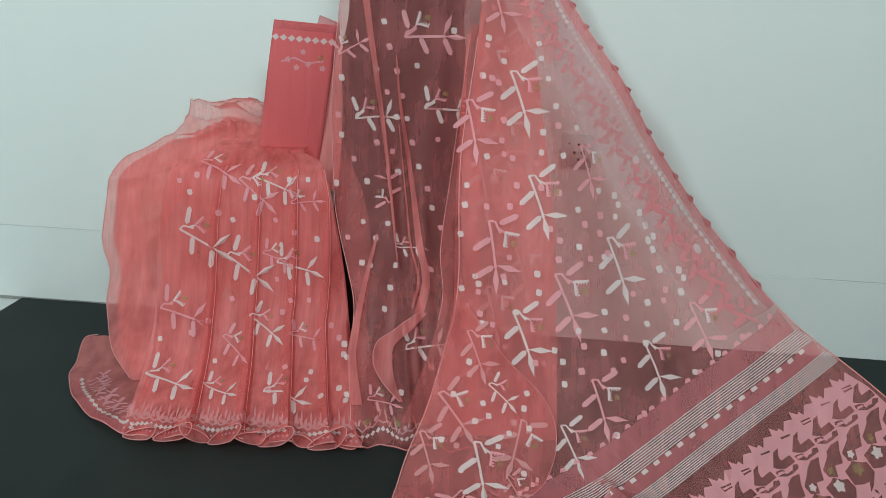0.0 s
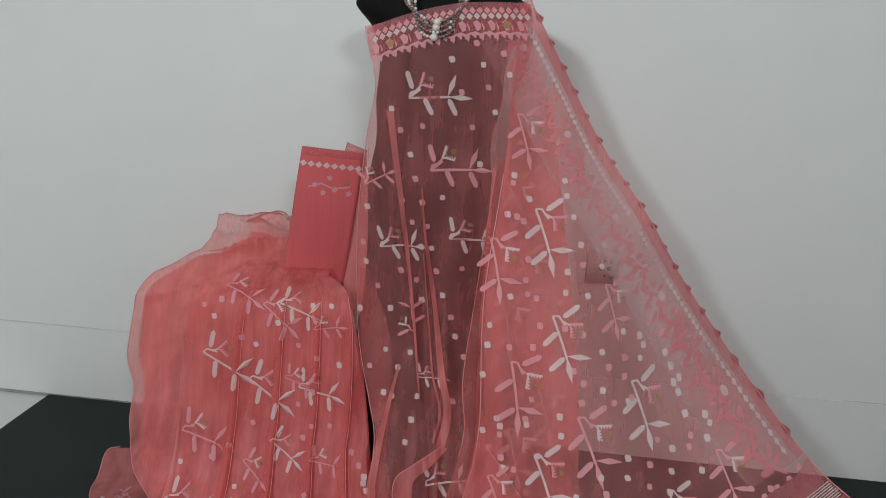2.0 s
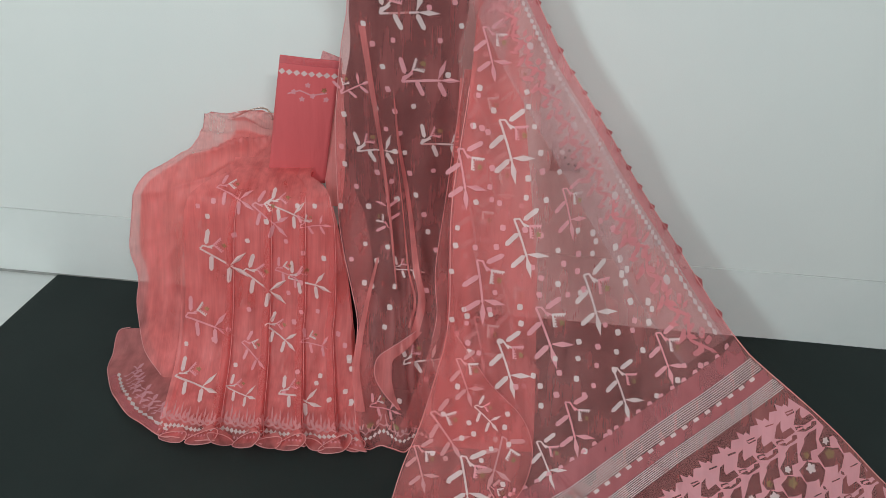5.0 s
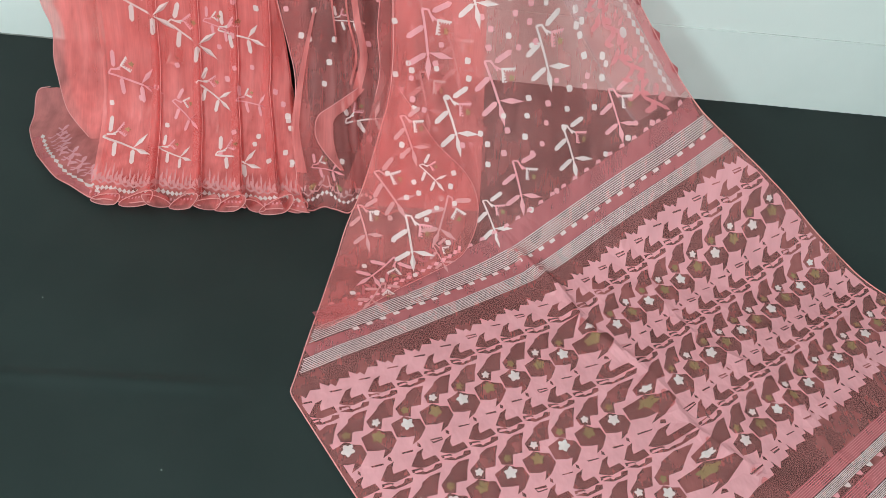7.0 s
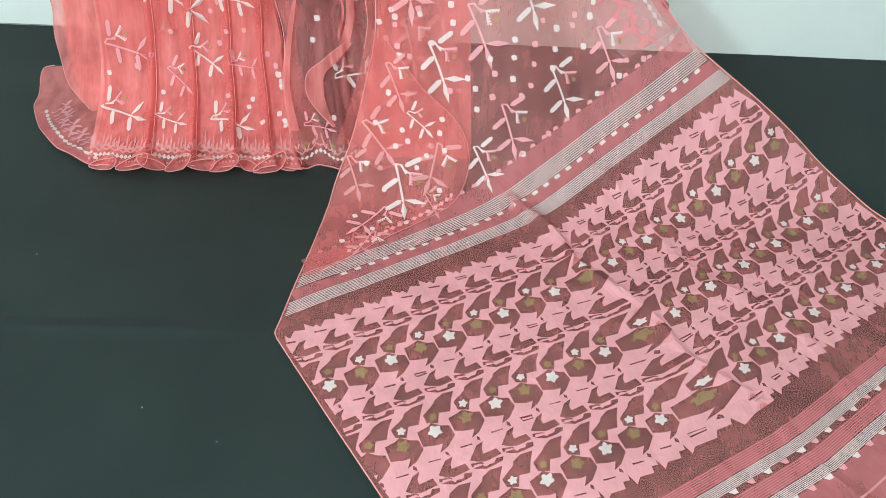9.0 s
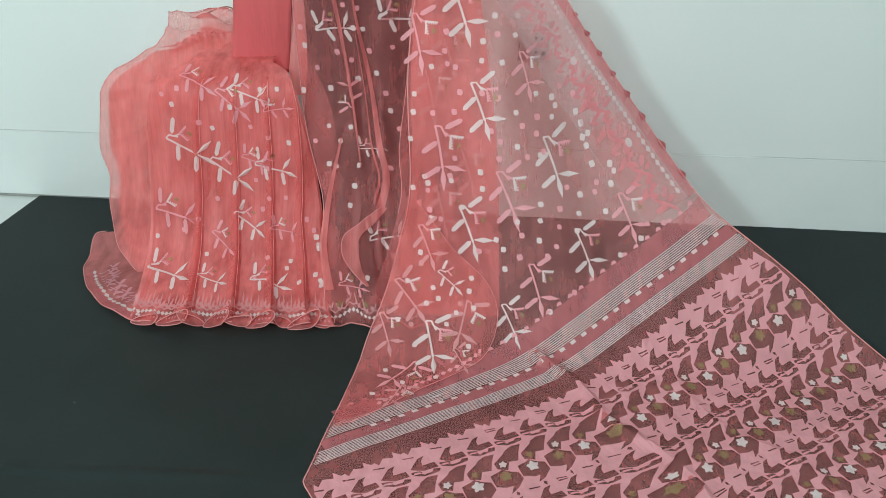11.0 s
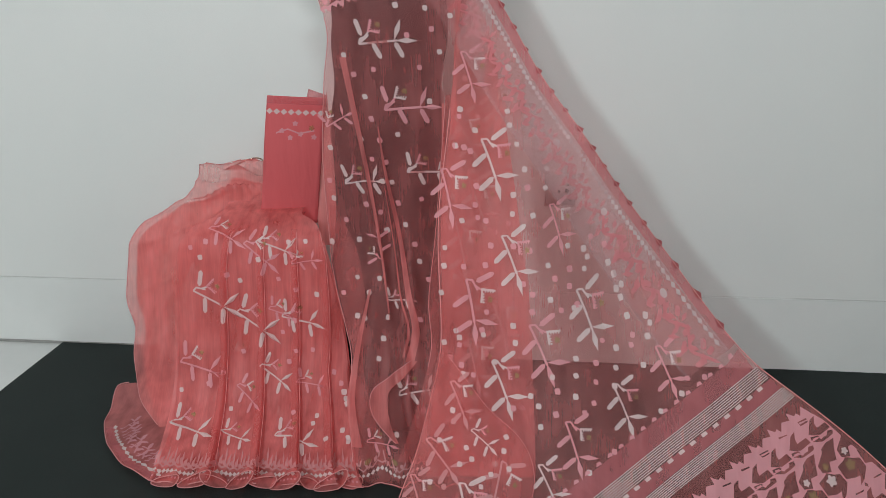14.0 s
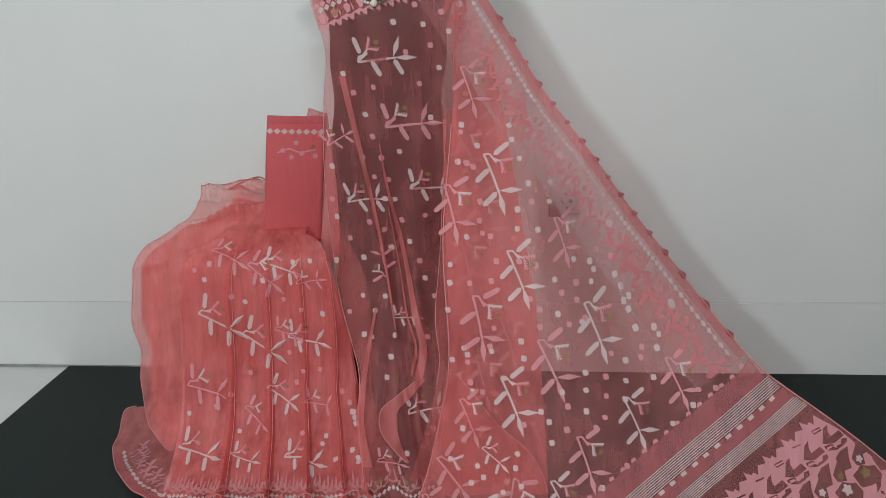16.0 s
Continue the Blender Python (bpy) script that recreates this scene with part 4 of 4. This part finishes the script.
for p, q, tall, tip in LOOPS:
    a, b = hem_point(p), hem_point(q)
    mid, half = (a + b) / 2, (b - a) / 2
    pts, inner = [], []
    for i in range(33):
        w = 2 * math.pi * i / 32
        lean = 0.62 + (0.5 if tip >= 0 else -0.5) * math.cos(w)
        up = tall * 0.017 * (1 + math.sin(w)) * lean + 0.0015 * math.sin(3 * w + p * 40)
        back = Vector((0.004 * math.sin(2 * w), -0.008 * tall + 0.012 * math.sin(w + tip), 0))
        pts.append(mid + half * math.cos(w) * 1.1 + back + Vector((0, 0, max(0.003, up))))
        inner.append(mid + half * math.cos(w) * 0.7 + Vector((0, 0.022, max(0.004, 0.9 * up))))
    tube("hem_cord", pts, 0.0011, selvedge, pleats)
    bm = bmesh.new()
    va, vb = [bm.verts.new(v) for v in pts[:-1]], [bm.verts.new(v) for v in inner[:-1]]
    for i in range(32):
        j = (i + 1) % 32
        bm.faces.new((va[i], va[j], vb[j], vb[i]))
    part("hem_loop", bm, gauze_double, pleats)


def near_hem(a, b):
    """a: across the pleats 0 to 1, b: metres up from the hem."""
    s = 0.945 + hem_wave(a) - b
    l, r = skirt_left(s), skirt_right(s)
    return (l + (r - l) * a, s)


for i in range(46):
    a = (i + 0.5) / 46
    woven("woven_diamond", skirt_panel, [[(a - 0.0115, 0.034), (a, 0.0265), (a + 0.0115, 0.034), (a, 0.0425)]], near_hem, thread_white, pleats, 0.003)
for i in range(24):
    a = (i + 0.5) / 24
    w = random.uniform(-0.006, 0.012)
    fig = [bar_leaf(a, 0.050, a + 0.018, 0.083 + w, 0.014, 0), bar_leaf(a, 0.054, a - 0.020, 0.076 - w, 0.013), line_of([(a - 0.021, 0.049), (a, 0.056), (a + 0.021, 0.048)], 0.006),
           bar_leaf(a - 0.008, 0.06, a - 0.006, 0.10 + w, 0.011, 0), bar_leaf(a + 0.010, 0.06, a + 0.020, 0.066, 0.010)]
    woven("woven_leaf", skirt_panel, fig, near_hem, thread_ghost, pleats, 0.003)
for i in range(60):
    a = (i + 0.5) / 60
    woven("woven_dash", skirt_panel, [[(a - 0.005, 0.012), (a + 0.003, 0.012), (a + 0.005, 0.019), (a - 0.003, 0.019)]], near_hem, thread_pink, pleats, 0.003)

SKIRT_WHITE = [(-0.077, 0.46, 54, 0.089), (0.023, 0.521, 48, 0.086), (0.084, 0.318, 62, 0.07), (0.137, 0.501, 68, 0.072), (0.065, 0.649, 45, 0.065), (-0.128, 0.784, 61, 0.084),
               (-0.017, 0.799, 60, 0.058), (0.134, 0.803, 68, 0.074)]
SKIRT_PINK = [(-0.051, 0.29, 55, 0.071), (0.035, 0.345, 42, 0.073), (0.148, 0.342, 90, 0.05), (0.086, 0.483, 63, 0.055), (-0.115, 0.625, 66, 0.085), (-0.002, 0.702, 38, 0.062), (0.161, 0.658, 73, 0.055)]
for pink, rows in ((0, SKIRT_WHITE), (1, SKIRT_PINK)):
    for x, s, a, size in rows:
        sprig(skirt_panel, pleats, x, s, a, size, pink, 0.004)
dots(skirt_panel, pleats, [(-0.131, 0.334), (-0.034, 0.393), (0.158, 0.428), (0.016, 0.339), (-0.19, 0.673), (0.162, 0.735), (0.092, 0.297), (0.134, 0.295), (0.23, 0.774),
     (0.233, 0.692), (0.194, 0.804), (0.249, 0.809), (0.154, 0.754), (-0.057, 0.719)], thread_white, off=0.004)
dots(skirt_panel, pleats, [(-0.155, 0.31), (0.063, 0.389), (0.104, 0.572), (0.069, 0.525), (0.219, 0.653), (-0.08, 0.629), (0.105, 0.731), (0.075, 0.783), (-0.032, 0.575),
     (-0.116, 0.296), (-0.066, 0.379), (0.101, 0.494), (0.107, 0.415), (0.144, 0.57), (0.086, 0.60), (0.199, 0.625), (-0.117, 0.657)], thread_pink, off=0.004)


for x, s, a, size in ((-0.12, 0.40, 70, 0.07), (-0.01, 0.60, 75, 0.075), (0.10, 0.58, 82, 0.06), (-0.06, 0.72, 80, 0.07), (0.10, 0.74, 88, 0.06), (0.2, 0.6, 88, 0.05), (0.0, 0.38, 70, 0.06), (0.21, 0.78, 90, 0.05)):
    sprig(skirt_panel, pleat_middle, x, s, a, size, 1, -0.011, True)
dots(skirt_panel, pleat_middle, [(-0.16, 0.5), (-0.10, 0.55), (0.03, 0.46), (0.12, 0.40), (0.17, 0.52), (0.19, 0.68), (-0.15, 0.70), (0.03, 0.62), (-0.03, 0.85), (0.10, 0.84), (0.2, 0.86)], thread_pink, off=-0.011)


# loose swept-back cloth beside the pleats
def puff_relief(x, s):
    sweep = (x + 0.05) * 0.55 + s
    r, turn = math.hypot(x - 0.02, s - 0.13), math.atan2(s - 0.13, 0.02 - x)
    ray = min(1.0, r / 0.12) * math.exp(-((r - 0.2) / 0.25) ** 2)
    return ray * (0.030 * (1 - abs(math.sin(turn * 6.5 + 0.5))) ** 2 + 0.014 * (1 - abs(math.sin(turn * 11 + r * 9))) ** 2) + 0.006 * math.sin(sweep * 85) * math.exp(-((s - 0.22) / 0.12) ** 2) + 0.007 * math.sin(x * 55 + s * 8) + 0.006 * noise.noise(Vector((x * 9, s * 7, 2)))


puff_panel = Panel([(2.28, 0.70), (2.24, 0.63), (2.14, 0.555), (2.06, 0.46), (2.02, 0.3), (1.95, 0.15), (1.83, 0.03), (1.78, 0.012)], puff_relief)
puff_left = curve_of([(-0.05, 0.064), (-0.13, 0.073), (-0.19, 0.085), (-0.208, 0.11), (-0.234, 0.205), (-0.296, 0.25), (-0.36, 0.316), (-0.378, 0.421), (-0.38, 0.49), (-0.36, 0.56), (-0.36, 0.648), (-0.321, 0.754), (-0.258, 0.83)])
puff_right = curve_of([(-0.035, 0.064), (-0.02, 0.10), (0.0, 0.16), (0.03, 0.22), (0.04, 0.25), (0.0, 0.29), (-0.15, 0.34), (-0.24, 0.47), (-0.239, 0.663), (-0.234, 0.83)])
puff = sheet("swept_fold", puff_panel, puff_left, puff_right, 0.066, 0.825, 60, 100, gauze_double, saree, "loose cloth swept back and gathered", off=0.004)
inner_l = curve_of([(-0.13, 0.15), (-0.22, 0.21), (-0.28, 0.25), (-0.345, 0.316), (-0.36, 0.421), (-0.36, 0.49), (-0.34, 0.56), (-0.34, 0.648), (-0.30, 0.754), (-0.25, 0.83)])
sheet("swept_lining", puff_panel, inner_l, puff_right, 0.13, 0.81, 30, 60, gauze_dense, saree, "second layer of the swept cloth", off=-0.012)
tube("selvedge", [puff_panel.at(puff_left(s), s, 0.004) for s in np.linspace(0.07, 0.82, 90)], 0.0011, selvedge, puff)

# sheer train of the hem
train_left = curve_of([(-0.38, 0.016), (-0.43, 0.024), (-0.444, 0.045), (-0.44, 0.10), (-0.424, 0.18), (-0.365, 0.29), (-0.285, 0.375), (-0.21, 0.425), (-0.16, 0.445)])
train_right = curve_of([(-0.30, 0.016), (-0.26, 0.10), (-0.22, 0.20), (-0.18, 0.30), (-0.12, 0.40), (-0.08, 0.445)])


def train_relief(x, s):
    return 0.004 * math.sin(x * 40 + s * 30) + 0.004 + 0.02 * max(0, 1 - s / 0.1)


train_panel = Panel([(2.05, 0.05), (1.97, 0.022), (1.88, 0.012), (1.75, 0.010), (1.5, 0.008)], train_relief)
train = sheet("hem_train", train_panel, train_left, train_right, 0.018, 0.44, 36, 50, gauze_train, saree, "sheer bordered hem spreading on the black sheet")
tube("selvedge", [train_panel.at(train_left(s), s, 0.002) for s in np.linspace(0.02, 0.44, 70)], 0.0013, selvedge, train)


def train_edge(a, b):
    """a: 0 to 1 along the outer hem, b: metres in."""
    s = 0.21 + 0.22 * a
    return (train_left(s) + b * 0.75, s - 0.66 * b)


woven("border_ground", train_panel, [[(i / 12, 0.004), ((i + 1) / 12, 0.004), ((i + 1) / 12, 0.022), (i / 12, 0.022)] for i in range(12)], train_edge, border_pink, train, 0.002)
for i in range(15):
    a = (i + 0.5) / 15
    woven("woven_diamond", train_panel, [[(a - 0.034, 0.028), (a, 0.022), (a + 0.034, 0.028), (a, 0.034)]], train_edge, thread_white, train, 0.003)
for i in range(14):
    a = (i + 0.5) / 14
    w = random.uniform(0.0, 0.03)
    fig = [bar_leaf(a, 0.045 + w, a + 0.07, 0.06 + w, 0.014, 0), bar_leaf(a, 0.05 + w, a - 0.06, 0.066 + w, 0.012), line_of([(a - 0.06, 0.042 + w), (a, 0.05 + w), (a + 0.06, 0.042)], 0.005),
           bar_leaf(a + 0.03, 0.04, a + 0.06, 0.075 - w, 0.010, 0)]
    woven("woven_leaf", train_panel, fig, train_edge, thread_pink, train, 0.003)

# dark-edged loop of cloth at the waist
loop_pts = [(-0.155, 2.26, 0.615), (-0.115, 2.28, 0.632), (-0.075, 2.285, 0.642), (-0.050, 2.28, 0.628), (-0.03, 2.27, 0.58)]
tube("waist_loop", [tuple(p) for p in spline(loop_pts, 8)], 0.0022, bead_bronze, saree)

# ---- blouse piece ----
blouse = tagged(new("blouse_piece"), "folded plain coral blouse fabric with a white diamond border", "fabric")
B00, B10, B01, B11 = Vector((-0.006, 2.030, 0.531)), Vector((0.135, 2.060, 0.514)), Vector((0.039, 2.020, 0.852)), Vector((0.185, 2.017, 0.845))


def on_blouse(u, v, off=0.0):
    p = (B00 * (1 - u) + B10 * u) * (1 - v) + (B01 * (1 - u) + B11 * u) * v
    return p + Vector((0, -0.006 * math.sin(math.pi * u) - off + 0.003 * math.sin(v * 7 + u * 2), 0))


bm = bmesh.new()
front_rows = [[bm.verts.new(on_blouse(i / 16, j / 30)) for i in range(17)] for j in range(31)]
back_rows = [[bm.verts.new(on_blouse(i / 16, j / 30, -0.007)) for i in range(17)] for j in range(31)]
for a, b in zip(front_rows, front_rows[1:]):
    for i in range(16):
        bm.faces.new((a[i], a[i + 1], b[i + 1], b[i]))
for a, b in zip(back_rows, back_rows[1:]):
    for i in range(16):
        bm.faces.new((a[i], b[i], b[i + 1], a[i + 1]))
rim_f = front_rows[0] + [r[-1] for r in front_rows[1:]] + front_rows[-1][-2::-1] + [r[0] for r in front_rows[-2:0:-1]]
rim_b = back_rows[0] + [r[-1] for r in back_rows[1:]] + back_rows[-1][-2::-1] + [r[0] for r in back_rows[-2:0:-1]]
for i in range(len(rim_f)):
    k = (i + 1) % len(rim_f)
    bm.faces.new((rim_f[i], rim_b[i], rim_b[k], rim_f[k]))
body = part("folded_cloth", bm, blouse_cloth, blouse)


def blouse_figure(name, polys, material, off=0.001):
    bm = bmesh.new()
    for poly in polys:
        bm.faces.new([bm.verts.new(on_blouse(u, v, off)) for u, v in poly])
    return part(name, bm, material, body, smooth=False)


for i in range(8):
    c = (i + 0.5) / 8
    blouse_figure("woven_diamond", [[(c - 0.06, 0.885), (c, 0.862), (c + 0.06, 0.885), (c, 0.908)]], thread_white)
blouse_figure("border_edge", [[(i / 8, 0.945), ((i + 1) / 8, 0.945), ((i + 1) / 8, 0.998), (i / 8, 0.998)] for i in range(8)], border_pink)
for cx, cy, mat in ((0.52, 0.80, thread_pink), (0.30, 0.74, thread_pink), (0.62, 0.72, thread_pink), (0.80, 0.77, thread_gold), (0.45, 0.69, thread_pink), (0.85, 0.70, thread_pink)):
    blouse_figure("woven_flower", [[(cx + (q[0]) * 2.3, cy + q[1]) for q in petals(0, 0, 0.022)]], mat)
blouse_figure("woven_stem", [line_of([(0.2, 0.72), (0.4, 0.755), (0.6, 0.725), (0.85, 0.75)], 0.012)], thread_pink)
bm = bmesh.new()
flap = [(0.135, 2.03, 0.845), (0.141, 2.03, 0.866), (0.152, 2.03, 0.862), (0.186, 2.03, 0.85), (0.188, 2.03, 0.80), (0.14, 2.03, 0.80)]
bm.faces.new([bm.verts.new(p) for p in flap])
geo = bmesh.ops.extrude_face_region(bm, geom=bm.faces[:])
bmesh.ops.translate(bm, verts=[g for g in geo["geom"] if isinstance(g, bmesh.types.BMVert)], vec=(0, 0.004, 0))
part("back_flap", bm, border_pink, blouse, "thin corner of the cloth behind")

# ---- necklace ----
necklace = tagged(new("necklace"), "four-strand necklace of grey and bronze beads with cream pearls", "necklace")


def ball(radius):
    me = bpy.data.meshes.new("bead")
    bm = bmesh.new()
    bmesh.ops.create_uvsphere(bm, u_segments=8, v_segments=6, radius=radius)
    bm.to_mesh(me)
    bm.free()
    for f in me.polygons:
        f.use_smooth = True
    return me


def bead_of(radius, material):
    me = ball(radius)
    me.materials.append(material)
    return me


BEADS = [bead_of(0.0036, bead_grey), bead_of(0.0033, bead_bronze), bead_of(0.0034, bead_clear), bead_of(0.0033, bead_grey), bead_of(0.0036, bead_grey)]
PEARL = bead_of(0.0085, pearl)
for k in range(4):
    drop = 0.010 * k
    pts = [(0.291, 2.00, 1.30), (0.284 + 0.003 * k, 1.972, 1.262), (0.271 + 0.0065 * k, 1.955, 1.215), (0.272 + 0.0065 * k, 1.935, 1.175 - drop * 0.2),
           (0.305, 1.912, 1.150 - drop), (0.337, 1.905, 1.138 - drop), (0.37, 1.91, 1.152 - drop), (0.400 - 0.006 * k, 1.93, 1.185 - drop * 0.2), (0.410 - 0.006 * k, 1.955, 1.22), (0.404 - 0.003 * k, 1.975, 1.262), (0.398, 2.0, 1.30)]
    c = spline(pts, 20)
    strand = tube("strand", [tuple(p) for p in c[::4]], 0.0008, bead_grey, necklace, 5)
    length, step = 0.0, 0.0072
    for p, q in zip(c, c[1:]):
        length += float(np.linalg.norm(q - p))
        if length >= step:
            length -= step
            mid = abs(p[0] - 0.337) < 0.006
            me = PEARL if mid and k in (0, 1, 3) else random.choice(BEADS[:3] if p[2] < 1.2 else BEADS)
            if p[2] < 1.18 and abs(p[0] - 0.337) > 0.012 and random.random() < 0.35:
                me = BEADS[1]
            ob = new("pearl" if me is PEARL else "bead", me)
            ob.parent, ob.location = strand, q
            if me is PEARL:
                length -= step * 0.7
brooch = bmesh.new()
bmesh.ops.create_icosphere(brooch, subdivisions=2, radius=0.011, matrix=Matrix.Translation((0.281, 1.938, 1.19)) @ Matrix.Diagonal((1, 0.6, 1, 1)))
part("brooch", brooch, bead_clear, necklace, "pale flower-shaped bead")

# shoulder pin
pin = tagged(new("shoulder_pin"), "small black pin with a clear head at the shoulder", "pin")
tube("pin_wire", [(0.462, 1.965, 1.222), (0.466, 1.96, 1.214), (0.478, 1.957, 1.206), (0.49, 1.955, 1.204)], 0.0016, black_plastic, pin)
bm = bmesh.new()
bmesh.ops.create_uvsphere(bm, u_segments=10, v_segments=8, radius=0.003, matrix=Matrix.Translation((0.461, 1.965, 1.223)))
part("pin_head", bm, black_plastic, pin)

# ---- wall socket behind the gauze, and a speck on the wall ----
socket = tagged(new("wall_socket"), "white electrical socket plate with black holes on the wall", "socket")
socket.matrix_world = wall_frame @ pose(0, 0, 0)
inv = wall_frame.inverted()
c = inv @ Vector((0.79, 2.32, 0.54))
bm = bmesh.new()
box(bm, c.x - 0.043, c.x + 0.043, -0.010, 0.0, 0.495, 0.585)
bmesh.ops.bevel(bm, geom=bm.edges[:], offset=0.003, segments=2, affect="EDGES")
plate = part("face_plate", bm, white_plastic, socket)
# shadow below the plate, put in as a thin grey strip
bm = bmesh.new()
box(bm, c.x - 0.045, c.x + 0.045, -0.003, 0.0, 0.490, 0.494)
part("shadow_strip", bm, grime_and_shade, socket)
for dx, dz, w in ((0.006, 0.558, 0.004), (-0.004, 0.536, 0.004), (0.018, 0.538, 0.006), (0.008, 0.518, 0.004), (0.028, 0.515, 0.006), (0.022, 0.556, 0.003), (-0.02, 0.56, 0.002)):
    bm = bmesh.new()
    bmesh.ops.create_cone(bm, segments=10, cap_ends=True, radius1=w, radius2=w, depth=0.003, matrix=Matrix.Translation((c.x + dx, -0.0105, dz)) @ pose(0, 0, 0, 90).to_4x4())
    part("hole", bm, black_plastic, plate)
bm = bmesh.new()
c = inv @ Vector((-0.40, 2.39, 1.175))
bmesh.ops.create_uvsphere(bm, u_segments=8, v_segments=6, radius=0.003, matrix=Matrix.Translation((c.x, -0.001, 1.175)))
nail = tagged(part("wall_nail", bm, black_plastic), "tiny black nail head in the white wall", "nail")
nail.matrix_world = wall_frame
